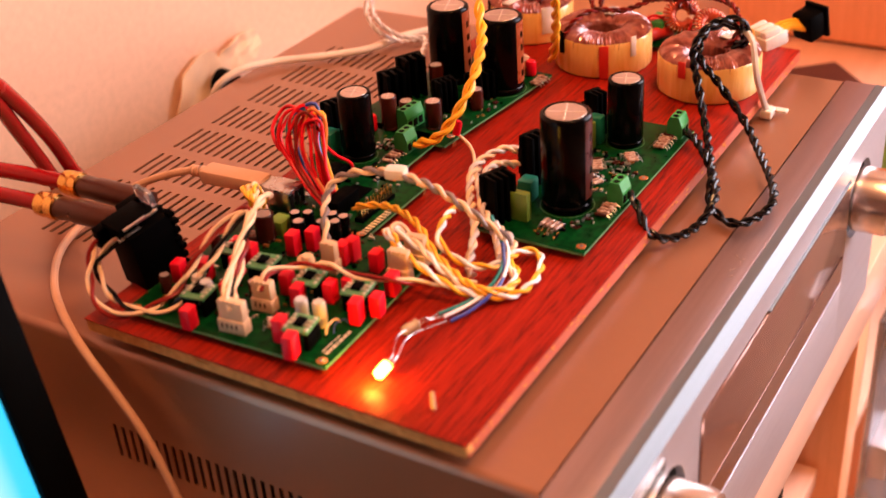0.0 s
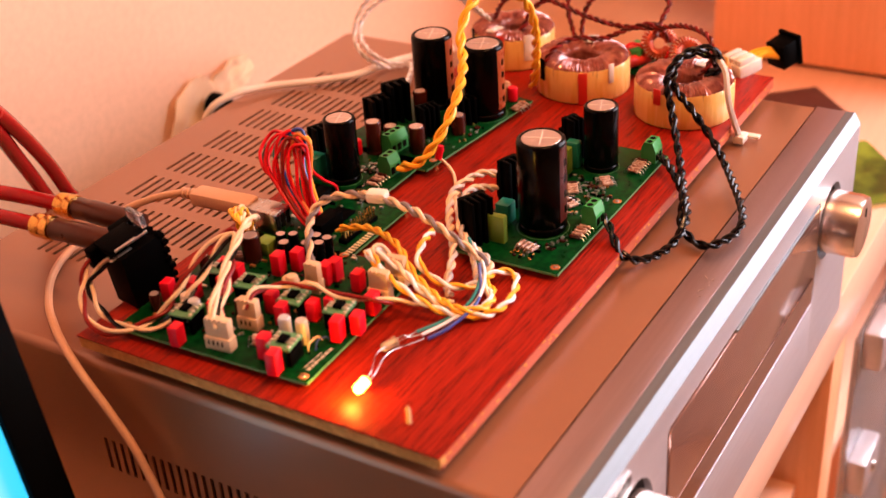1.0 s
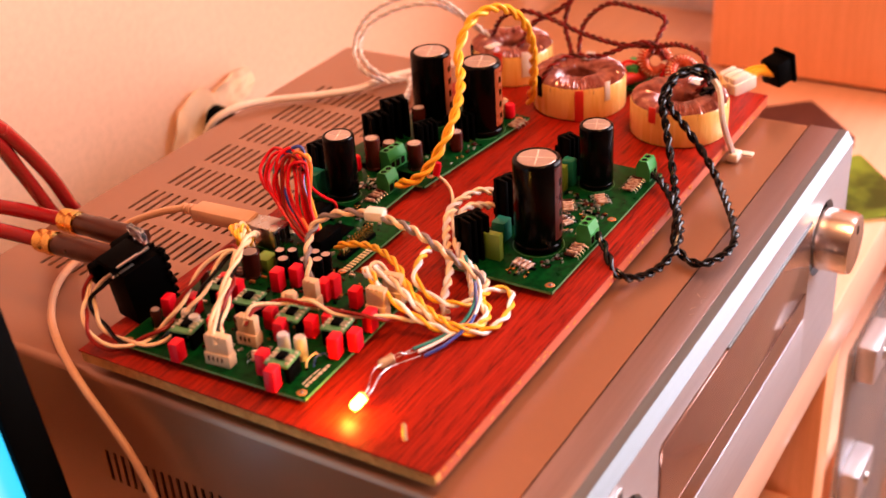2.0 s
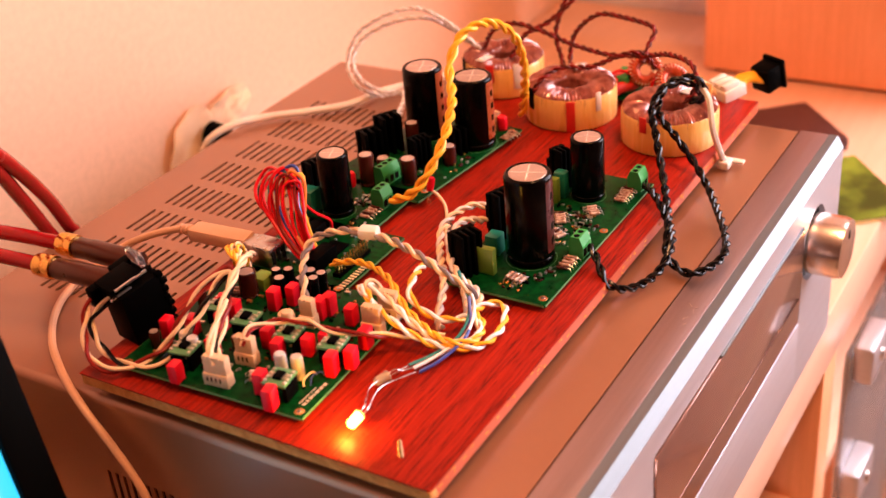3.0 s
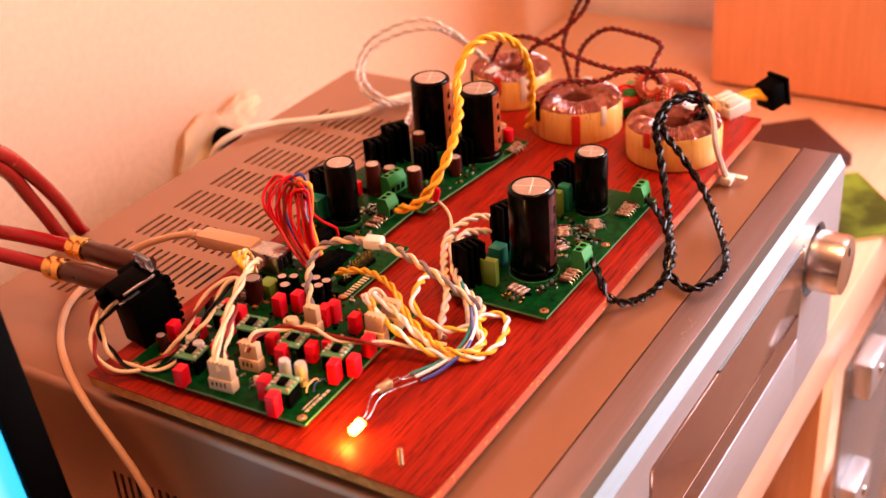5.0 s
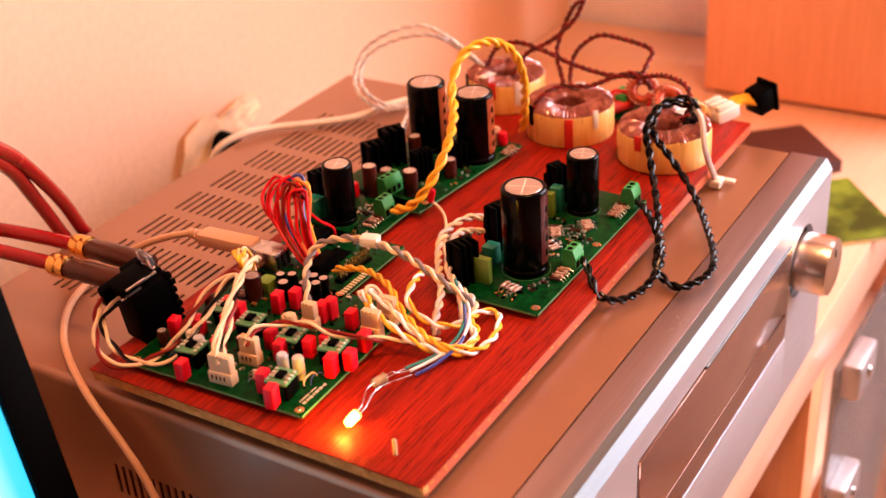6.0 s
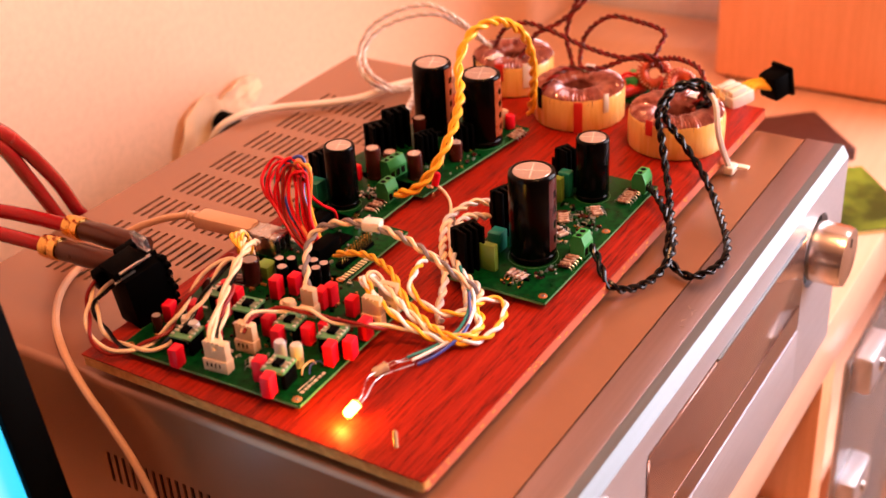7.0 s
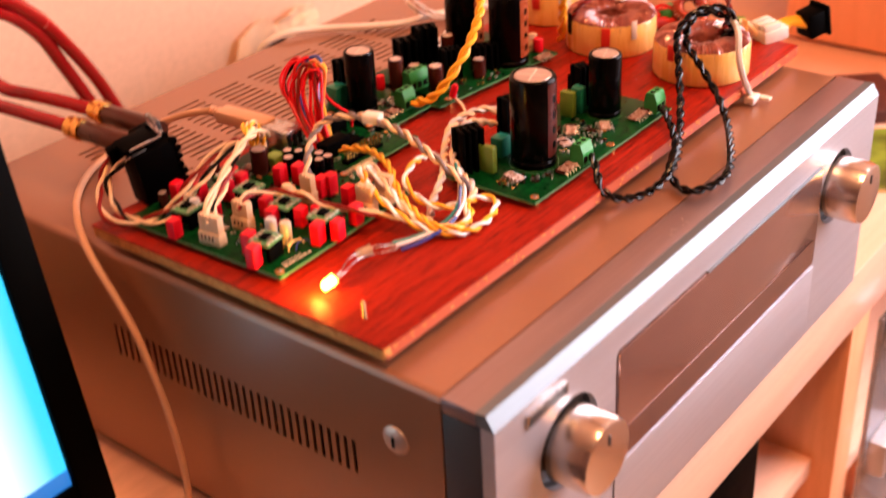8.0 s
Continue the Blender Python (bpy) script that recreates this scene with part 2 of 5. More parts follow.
def part(name, bm, mat, parent=None, label="", smooth=True):
    """Links a bmesh as one mesh object; the bmesh is in the parent's own space."""
    o = new(name, finish(name, bm, mat, smooth))
    if parent:
        o.parent = parent
    if label:
        o["label"] = label
    return o


def share(name, me, parent, at, rz=0.0):
    o = new(name, me)
    o.parent = parent
    o.location, o.rotation_euler = at, (0, 0, rz)
    return o


def box(bm, c, s, bev=0.0, m=None):
    r = bmesh.ops.create_cube(bm, size=1.0)
    vs = r["verts"]
    bmesh.ops.scale(bm, vec=s, verts=vs)
    if bev:
        es = list({e for v in vs for e in v.link_edges})
        q = bmesh.ops.bevel(bm, geom=es, offset=bev, segments=2, affect="EDGES", profile=0.5)
        vs = list({v for f in q["faces"] for v in f.verts} | {v for v in vs if v.is_valid})
    bmesh.ops.translate(bm, vec=c, verts=vs)
    if m is not None:
        bmesh.ops.transform(bm, matrix=m, verts=vs)
    return vs


def B(c, s, bev=0.0, m=None):
    bm = bmesh.new()
    box(bm, c, s, bev, m)
    return bm


def lathe(bm, profile, segs=32, m=None, close=False):
    """Turns (radius, height) pairs round the z axis; ends at radius 0 are closed."""
    rings = []
    for r, z in profile:
        if r <= 1e-7:
            rings.append([bm.verts.new((0, 0, z))])
        else:
            rings.append([bm.verts.new((r * math.cos(2 * math.pi * i / segs), r * math.sin(2 * math.pi * i / segs), z)) for i in range(segs)])
    pairs = list(zip(rings, rings[1:])) + ([(rings[-1], rings[0])] if close else [])
    for a, b in pairs:
        for i in range(segs):
            j = (i + 1) % segs
            if len(a) == 1 and len(b) == 1:
                continue
            if len(a) == 1:
                bm.faces.new((a[0], b[i], b[j]))
            elif len(b) == 1:
                bm.faces.new((a[i], a[j], b[0]))
            else:
                bm.faces.new((a[i], a[j], b[j], b[i]))
    if m is not None:
        bmesh.ops.transform(bm, matrix=m, verts=[v for r in rings for v in r])
    return bm


def L(profile, segs=32, m=None, close=False):
    return lathe(bmesh.new(), profile, segs, m, close)


def spline(pts, step=0.0012):
    """A smooth run of points through the given ones."""
    p = [Vector(q) for q in pts]
    p = [p[0] * 2 - p[1]] + p + [p[-1] * 2 - p[-2]]
    out = []
    for a, b, c, d in zip(p, p[1:], p[2:], p[3:]):
        n = max(2, int((c - b).length / step))
        for i in range(n):
            t = i / n
            out.append(0.5 * (2 * b + (c - a) * t + (2 * a - 5 * b + 4 * c - d) * t * t + (3 * b - a - 3 * c + d) * t ** 3))
    return out + [p[-2]]


def frames_along(run):
    up = Vector((0.13, 0.21, 0.97))
    out = []
    for i, q in enumerate(run):
        t = (run[min(i + 1, len(run) - 1)] - run[max(i - 1, 0)]).normalized()
        side = up.cross(t).normalized()
        up = t.cross(side).normalized()
        out.append((q, side, up))
    return out


def tube(bm, run, r, segs=8):
    rings = []
    for q, s, u in frames_along(run):
        rings.append([bm.verts.new(q + r * (math.cos(2 * math.pi * k / segs) * s + math.sin(2 * math.pi * k / segs) * u)) for k in range(segs)])
    for a, b in zip(rings, rings[1:]):
        for k in range(segs):
            bm.faces.new((a[k], a[(k + 1) % segs], b[(k + 1) % segs], b[k]))
    bm.faces.new(rings[0][::-1])
    bm.faces.new(rings[-1])
    return bm


def T(pts, r, segs=8, step=0.0012):
    return tube(bmesh.new(), spline(pts, step), r, segs)


def cable(name, pts, r, colour, label, category="cable", parent=None, step=0.002, segs=10):
    o = part(name, T(pts, r, segs, step), M_W[colour], parent)
    return o if parent else tagged(o, label, category)


def twisted(name, pts, r, colours, pitch, label, category="cable", group="", wobble=0.0):
    """Strands wound round one another along a smooth line."""
    top = empty(name, label, category, group)
    run = spline(pts, 0.0011)
    fr = frames_along(run)
    for k, colour in enumerate(colours):
        out, s = [], 0.0
        for i, (q, side, up) in enumerate(fr):
            if i:
                s += (q - fr[i - 1][0]).length
            a = 2 * math.pi * (s / pitch + k / len(colours)) + 0.7 * math.sin(s * 90 + len(pts))
            rad = r * (1.05 if len(colours) < 3 else 1.2) * (1 + wobble * math.sin(s * 140 + 2 * k))
            out.append(q + rad * (math.cos(a) * side + math.sin(a) * up))
        part("strand", tube(bmesh.new(), out, r, 7), M_W[colour], top)
    return top


Z = pose

# ---- the room ----
FLOOR, CEIL = -0.906, 1.72
WX0, WX1, WY0, WY1 = -2.3, 1.04, -2.4, 0.50


def slab(name, c, s, mat, label, bev=0.0):
    return tagged(part(name, B(c, s, bev), mat, smooth=bool(bev)), label, kind="structure")


cx, cy = (WX0 + WX1) / 2, (WY0 + WY1) / 2
slab("floor", (cx, cy, FLOOR - 0.05), (WX1 - WX0 + 0.3, WY1 - WY0 + 0.3, 0.1), M_FLOOR, "brown wooden floor of the room")
slab("ceiling", (cx, cy, CEIL + 0.05), (WX1 - WX0 + 0.3, WY1 - WY0 + 0.3, 0.1), M_CEIL, "plain pale ceiling")
slab("wall_north", (cx, WY1 + 0.06, (FLOOR + CEIL) / 2), (WX1 - WX0 + 0.3, 0.12, CEIL - FLOOR), M_WALL, "cream painted wall behind the receiver")
# unseen west and south walls close the room and hold back fill light
slab("wall_west", (WX0 - 0.06, cy, (FLOOR + CEIL) / 2), (0.12, WY1 - WY0, CEIL - FLOOR), M_ROOM, "unseen room wall, dark brown to cut the fill light")
slab("wall_south", (cx, WY0 - 0.06, (FLOOR + CEIL) / 2), (WX1 - WX0 + 0.3, 0.12, CEIL - FLOOR), M_ROOM, "unseen room wall, dark brown to cut the fill light")


def wall_with_window(name, window, x, y0, y1, mat, label):
    bm = bmesh.new()
    z0, z1 = -0.14, 1.16
    box(bm, (x, (WY0 + y0) / 2, (FLOOR + CEIL) / 2), (0.12, y0 - WY0, CEIL - FLOOR))
    box(bm, (x, (WY1 + y1) / 2, (FLOOR + CEIL) / 2), (0.12, WY1 - y1, CEIL - FLOOR))
    box(bm, (x, (y0 + y1) / 2, (FLOOR + z0) / 2), (0.12, y1 - y0, z0 - FLOOR))
    box(bm, (x, (y0 + y1) / 2, (CEIL + z1) / 2), (0.12, y1 - y0, CEIL - z1))
    tagged(part(name, bm, mat, smooth=False), label, kind="structure")
    win = tagged(new(window), "white framed window of the room", kind="structure")
    fb = bmesh.new()
    for yy in (y0 + 0.03, y1 - 0.03):
        box(fb, (x, yy, (z0 + z1) / 2), (0.06, 0.06, z1 - z0), 0.004)
    for zz in (z0 + 0.03, z1 - 0.03):
        box(fb, (x, (y0 + y1) / 2, zz), (0.058, y1 - y0 - 0.13, 0.06), 0.004)
    part("window_frame", fb, M_WHITE, win)
    p = part("pane", B((x, (y0 + y1) / 2, (z0 + z1) / 2), (0.006, y1 - y0 - 0.13, z1 - z0 - 0.13)), M_GLASS, win, smooth=False)
    p.visible_shadow = False


wall_with_window("wall_east", "window_1", WX1 + 0.06, -1.68, -0.16, M_ENDWALL, "painted end wall with a window")

# unseen ceiling lamp, assumed so that the warm light has a source
lamp = empty("assumed_ceiling_lamp", "unseen ceiling lamp, assumed as the source of the warm light", "lamp")
part("base_plate", B((0.06, -0.45, CEIL - 0.006), (0.46, 0.46, 0.012), 0.003), M_WHITE, lamp)
part("shade", B((0.06, -0.45, CEIL - 0.03), (0.42, 0.42, 0.035), 0.008), M_LAMP, lamp)

# ---- the furniture that carries everything ----
TT = -0.1585                      # top of the sideboard
side = empty("sideboard", "long beech veneer sideboard with open compartments and a glass door", "sideboard")
FY, TH = 0.0, 0.056               # front edge and thickness of the top
part("top_board", B(((-0.072 + 1.03) / 2, (FY + 0.496) / 2, TT - TH / 2), (1.102, 0.496 - FY, TH), 0.002), M_BEECH, side)
part("bottom_board", B((0.48, 0.245, -0.86), (1.09, 0.47, 0.02), 0.001), M_BEECH, side)
part("back_panel", B((0.48, 0.486, -0.532), (1.09, 0.008, 0.634)), M_BEECHV, side)
UZ0, UZ1 = -0.849, TT - TH - 0.0005
for x, w in ((-0.05, 0.018), (0.486, 0.035), (1.01, 0.018)):
    part("upright_panel", B((x, 0.2415, (UZ0 + UZ1) / 2), (w, 0.479, UZ1 - UZ0), 0.001), M_BEECHV, side)
part("shelf", B((0.2135, 0.250, -0.361), (0.505, 0.46, 0.018), 0.001), M_BEECH, side)
part("shelf", B((0.752, 0.255, -0.45), (0.494, 0.45, 0.018), 0.001), M_BEECH, side, "shelf behind the glass door")
door = part("glass_door", B((0.762, -0.005, -0.54), (0.50, 0.005, 0.62), 0.001), M_GLASS, side, "clear glass door")
door.visible_shadow = False
for hx, hz in ((0.548, -0.245), (0.545, -0.375)):
    h = part("hinge", B((hx, -0.015, hz), (0.052, 0.018, 0.036), 0.004), M_ALU, side, "polished steel glass hinge")
    part("screw", L([(0, 0.002), (0.005, 0.002), (0.006, 0)], 16, pose(hx, -0.024, hz, 90)), M_STEEL, h)
# dark loudspeaker in the open compartment
spk = empty("loudspeaker", "dark grey box standing in the open compartment", "loudspeaker")
part("cabinet", B((0.265, 0.17, -0.288), (0.15, 0.30, 0.127), 0.004), M_DARKEND, spk)
part("front_grille", B((0.265, 0.017, -0.288), (0.142, 0.008, 0.118), 0.003), M_BLACK, spk)

# unseen desk under the monitor, added dark to dim the side panel's reflection
dk = empty("desk", "unseen dark desk under the monitor, added to darken the receiver side's reflection", "desk")
part("desk_top", B((-0.68, 0.12, TT - 0.011), (1.19, 0.72, 0.022), 0.002), M_DESK, dk)
for lx in (-1.23, -0.13):
    for ly in (-0.2, 0.44):
        part("leg", B((lx, ly, (FLOOR + TT - 0.022) / 2), (0.04, 0.04, TT - 0.022 - FLOOR), 0.003), M_DESK, dk)

# wooden cabinet box that stands on the sideboard
wb = empty("wooden_cabinet", "orange beech veneer cabinet standing on the sideboard", "cabinet")
part("body", B((0.905, 0.095, TT + 0.149), (0.075, 0.31, 0.29), 0.002), M_BEECHV, wb)
part("plinth", B((0.905, 0.095, TT + 0.0025), (0.06, 0.29, 0.005)), M_LEATHER, wb)

# flat things on the sideboard
fold = empty("leather_folder", "dark brown leather folder lying on the sideboard", "folder")
mf = pose(0.733, 0.127, TT, 0, 0, 42)
part("cover", B((0, 0, 0.0065), (0.09, 0.10, 0.013), 0.002, mf), M_LEATHER, fold)
mag = empty("magazine", "magazine with a green printed cover on the sideboard", "magazine")
mm = pose(0.632, 0.062, TT, 0, 0, 40)
part("pages", B((0, 0, 0.002), (0.11, 0.125, 0.004), 0.0005, mm), M_PAPER, mag)
part("cover", B((0, 0, 0.0045), (0.111, 0.126, 0.001), 0, mm), M_LEAF, mag)

# crumpled film caught on the wall, and the plug in front of it
fm = empty("plastic_wrap", "crumpled pale amber plastic wrap hanging on the wall", "plastic wrap")


def crumple(cx_, cz_, w, h, lean, seed):
    rr = random.Random(seed)
    bm, n = bmesh.new(), 16
    grid = {}
    for i in range(n + 1):
        for j in range(n + 1):
            u, v = i / n - 0.5, j / n - 0.5
            u, v = u * math.sqrt(1 - 2 * v * v), v * math.sqrt(1 - 2 * u * u)
            edge = 1 + 0.28 * noise.noise(Vector((u * 3 + seed, v * 3, 0.3)))
            y = 0.493 + 0.003 * noise.noise(Vector((u * 5 + seed, v * 5, 1.7))) - 0.002 * abs(noise.noise(Vector((u * 14, v * 9 + seed, 4))))
            grid[i, j] = bm.verts.new((cx_ + (u * w + lean * v * h) * edge, min(y, 0.4965), cz_ + v * h * edge * (1 - 0.5 * u)))
    for i in range(n):
        for j in range(n):
            if (i in (0, n - 1)) and (j in (0, n - 1)):
                continue
            bm.faces.new((grid[i, j], grid[i + 1, j], grid[i + 1, j + 1], grid[i, j + 1]))
    for v in [v for v in bm.verts if not v.link_faces]:
        bm.verts.remove(v)
    r = bmesh.ops.extrude_face_region(bm, geom=bm.faces[:])
    bmesh.ops.translate(bm, vec=(0, 0.0012, 0), verts=[g for g in r["geom"] if isinstance(g, bmesh.types.BMVert)])
    return bm


part("sheet", crumple(0.338, -0.054, 0.058, 0.066, 0.35, 2), M_AMBER, fm)
part("sheet", crumple(0.388, -0.038, 0.050, 0.036, 0.5, 7), M_AMBER, fm)
mpl = empty("mains_plug", "black mains plug by the wall behind the receiver", "plug")
part("body", L([(0, 0.034), (0.0045, 0.033), (0.007, 0.022), (0.011, 0.009), (0.012, 0)], 24, pose(0.352, 0.486, -0.046, 90, 0, 0)), M_BLACK, mpl)

# ---- the monitor ----
mon = empty("monitor", "black flat monitor showing a bright cyan window", "monitor")
mt = pose(-0.050, 0.246, 0.0, -7.5, 0, 0)
W_, H0, H1, BZ = 0.50, -0.125, 0.20, 0.0205
fb = bmesh.new()
box(fb, (-BZ / 2, 0, (H0 + H1) / 2), (BZ, 0.016, H1 - H0), 0.0012, mt)
box(fb, (-W_ + BZ / 2, 0, (H0 + H1) / 2), (BZ, 0.016, H1 - H0), 0.0012, mt)
box(fb, (-W_ / 2, 0, H0 + 0.011), (W_ - 2 * BZ, 0.0156, 0.022), 0.001, mt)
box(fb, (-W_ / 2, 0, H1 - BZ / 2), (W_ - 2 * BZ, 0.0156, BZ), 0.001, mt)
part("bezel", fb, M_BEZEL, mon)
part("back_shell", B((-W_ / 2, 0.018, (H0 + H1) / 2), (W_ - 0.004, 0.022, H1 - H0 - 0.004), 0.006, mt), M_BEZEL, mon)
part("rim", B((0.0006, 0.002, (H0 + H1) / 2), (0.0012, 0.012, H1 - H0 - 0.004), 0, mt), M_ALU, mon, "thin silver rim")
part("screen", B((-W_ / 2, 0.0, (H0 + 0.032 + H1 - BZ) / 2), (W_ - 2 * BZ, 0.008, H1 - BZ - H0 - 0.032), 0, mt), M_SCREEN, mon, smooth=False)
part("taskbar", B((-W_ / 2, 0.0, H0 + 0.027), (W_ - 2 * BZ, 0.008, 0.0098), 0, mt), M_TASKBAR, mon, smooth=False)
part("stand_neck", B((-W_ / 2, 0.03, H0 - 0.004), (0.06, 0.012, 0.06), 0.002, mt), M_BEZEL, mon)
part("stand_foot", B((-0.050 - W_ / 2, 0.25, TT + 0.004), (0.22, 0.16, 0.008), 0.002), M_BEZEL, mon)

# ---- the receiver ----
rec = empty("av_receiver", "silver and bronze hi-fi receiver with two knobs and a wide display", "receiver")
RB = -0.153


def slotted(us, vs, hole, place, thick):
    """A sheet with real slots: grid cells for which hole() holds are left out."""
    bm = bmesh.new()
    top = {(i, j): bm.verts.new(place(u, v)) for i, u in enumerate(us) for j, v in enumerate(vs)}
    for i in range(len(us) - 1):
        for j in range(len(vs) - 1):
            if not hole((us[i] + us[i + 1]) / 2, (vs[j] + vs[j + 1]) / 2):
                bm.faces.new((top[i, j], top[i + 1, j], top[i + 1, j + 1], top[i, j + 1]))
    for v in [v for v in bm.verts if not v.link_faces]:
        bm.verts.remove(v)
    r = bmesh.ops.extrude_face_region(bm, geom=bm.faces[:])
    bmesh.ops.translate(bm, vec=thick, verts=[g for g in r["geom"] if isinstance(g, bmesh.types.BMVert)])
    return bm


def cuts(a, b, spans):
    return sorted({round(q, 5) for q in [a, b] + [e for s in spans for e in s]})


def inside(q, spans):
    return any(s[0] < q < s[1] for s in spans)


gx = [(0.0690 + 0.0372 * k, 0.0690 + 0.0372 * k + 0.0275) for k in range(8)]
gy = [(0.374 - 0.0064 * k - 0.0023, 0.374 - 0.0064 * k) for k in range(16)]
cov = slotted(cuts(0.004, 0.430, gx), cuts(0.0255, 0.403, gy), lambda u, v: inside(u, gx) and inside(v, gy),
              lambda u, v: (u, v, 0.0), (0, 0, -0.0012))
for sgn, ex in ((-1, 0.004), (1, 0.430)):
    prof = [(ex + sgn * 0.004 * math.sin(a), -0.004 + 0.004 * math.cos(a)) for a in [math.pi / 2 * i / 5 for i in range(6)]]
    rows = [[cov.verts.new((px_, yy, pz_)) for px_, pz_ in prof] for yy in (0.0255, 0.403)]
    for i in range(5):
        cov.faces.new((rows[0][i], rows[0][i + 1], rows[1][i + 1], rows[1][i]))
part("top_cover", cov, M_COVER, rec, "bronze painted steel cover with ventilation slots")
sy = [(0.0815 + 0.00555 * k, 0.0815 + 0.00555 * k + 0.0024) for k in range(34)]
part("side_panel", slotted(cuts(0.0255, 0.403, sy), cuts(RB + 0.004, -0.004, [(-0.0715, -0.051)]),
                           lambda u, v: inside(u, sy) and -0.0715 < v < -0.051, lambda u, v: (0.0, u, v), (0.0012, 0, 0)), M_COVER, rec)
part("side_panel", B((0.4334, 0.214, RB / 2), (0.0012, 0.377, -RB - 0.008)), M_COVER, rec, smooth=False)
part("rear_panel", B((0.217, 0.4035, RB / 2), (0.432, 0.002, -RB - 0.004)), M_DARKEND, rec, smooth=False)
# solid near-black box added below the slots in place of interior shade
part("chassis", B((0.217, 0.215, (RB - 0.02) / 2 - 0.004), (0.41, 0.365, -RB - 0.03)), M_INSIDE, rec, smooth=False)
part("base_plate", B((0.217, 0.205, RB + 0.002), (0.431, 0.395, 0.003)), M_DARKEND, rec, smooth=False)
for fx in (0.04, 0.394):
    for fy in (0.05, 0.36):
        part("foot", L([(0, TT), (0.016, TT), (0.018, TT + 0.002), (0.018, RB + 0.001)], 20, Matrix.Translation((fx, fy, 0))), M_BLACK, rec)

# front: a thick aluminium fascia with a chamfered top edge, pierced by the display and the two knob dishes
CH = 0.0075                       # chamfer
FF = -0.0045                      # front face
DX0, DX1, DZ0, DZ1 = 0.102, 0.350, -0.0965, -0.0235


def fascia():
    bm = bmesh.new()
    rnd = []
    x0, x1, z0, z1, r = DX0, DX1, DZ0, DZ1, 0.004
    for cx_, cz_, a0 in ((x1 - r, z1 - r, 0), (x0 + r, z1 - r, 90), (x0 + r, z0 + r, 180), (x1 - r, z0 + r, 270)):
        for k in range(5):
            a = radians(a0 + 22.5 * k)
            rnd.append((cx_ + r * math.cos(a), cz_ + r * math.sin(a)))
    holes = [rnd]
    for kx, kz in KNOBS:
        holes.append([(kx + 0.0255 * math.cos(2 * math.pi * i / 40), kz + 0.0255 * math.sin(2 * math.pi * i / 40)) for i in range(40)])
    outer = [(0, RB), (0.434, RB), (0.434, -CH), (0, -CH)]
    edges = []
    for ring in [outer] + holes:
        vs = [bm.verts.new((x, FF, z)) for x, z in ring]
        edges += [bm.edges.new((vs[i], vs[(i + 1) % len(vs)])) for i in range(len(vs))]
    bmesh.ops.triangle_fill(bm, use_beauty=True, use_dissolve=False, edges=edges)
    r_ = bmesh.ops.extrude_face_region(bm, geom=bm.faces[:])
    bmesh.ops.translate(bm, vec=(0, 0.0075, 0), verts=[g for g in r_["geom"] if isinstance(g, bmesh.types.BMVert)])
    return bm


KNOBS = ((0.060, -0.0515), (0.376, -0.0505))
part("front_fascia", fascia(), M_ALU, rec, "brushed silver fascia")
ch = bmesh.new()
p = [(FF, -CH), (FF + 0.0045, 0.0), (0.0055, 0.0), (0.0055, -CH)]
a_, b_ = [[ch.verts.new((x, yy, zz)) for yy, zz in p] for x in (0.0, 0.434)]
for i in range(4):
    ch.faces.new((a_[i], a_[(i + 1) % 4], b_[(i + 1) % 4], b_[i]))
ch.faces.new(a_), ch.faces.new(b_)
part("chamfered_edge", ch, M_CHAMFER, rec, "bright polished chamfer")
part("top_strip", B((0.217, 0.0152, -0.004), (0.434, 0.0192, 0.008), 0.0006), M_STRIP, rec, "brushed metal strip, reflected dark room painted into its colour")
part("end_cap", B((0.0035, 0.0137, (RB - 0.0085) / 2), (0.0066, 0.0225, -RB - 0.009), 0.0008), M_DARKEND, rec, "dark grey end cap")
part("end_cap", B((0.4305, 0.0137, (RB - 0.0085) / 2), (0.0066, 0.0225, -RB - 0.009), 0.0008), M_DARKEND, rec, "dark grey end cap")
# near-black sheet paints the shade in the gap round the window
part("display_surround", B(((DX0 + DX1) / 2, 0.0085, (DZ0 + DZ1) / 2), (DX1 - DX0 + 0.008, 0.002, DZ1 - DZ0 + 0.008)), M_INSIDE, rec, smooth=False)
disp = part("display_window", B(((DX0 + DX1) / 2 + 0.0004, 0.0004, (DZ0 + DZ1) / 2 - 0.0002), (DX1 - DX0 - 0.0034, 0.0120, DZ1 - DZ0 - 0.0030), 0.0012), M_ACRYL, rec, "smoked glossy display window")
# thin darker sheet paints the dark band reflected in the window
part("lower_mask", B(((DX0 + DX1) / 2, -0.0057, (DZ0 + DZ1) / 2 - 0.025), (DX1 - DX0 - 0.010, 0.0003, 0.018)), M_ACRYLD, disp, smooth=False)
# bright bar that paints the bevel's glint along its right part
part("bright_lip", B(((DX0 + DX1) / 2 + 0.045, -0.0042, DZ1 - 0.0011), (0.150, 0.0034, 0.0016), 0.0005), M_CHAMFER, disp)
part("flap", B((0.226, FF - 0.0004, -0.1245), (0.248, 0.001, 0.053), 0.0003), M_ALU, rec, "silver flap door below the display")
part("flap_joint", B((0.226, FF + 0.0001, -0.1517), (0.2485, 0.0006, 0.0009)), M_INSIDE, rec, smooth=False)
part("flap_joint", B((0.3505, FF + 0.0001, -0.1247), (0.0007, 0.0006, 0.053)), M_INSIDE, rec, smooth=False)
bd = part("badge", B((0.040, FF - 0.0006, -0.0165), (0.034, 0.0012, 0.0075), 0.0004), M_STEEL, rec, "small dark metal maker badge")
part("badge_field", B((0.040, FF - 0.0014, -0.0165), (0.030, 0.0006, 0.0045)), M_DARKEND, bd, smooth=False)
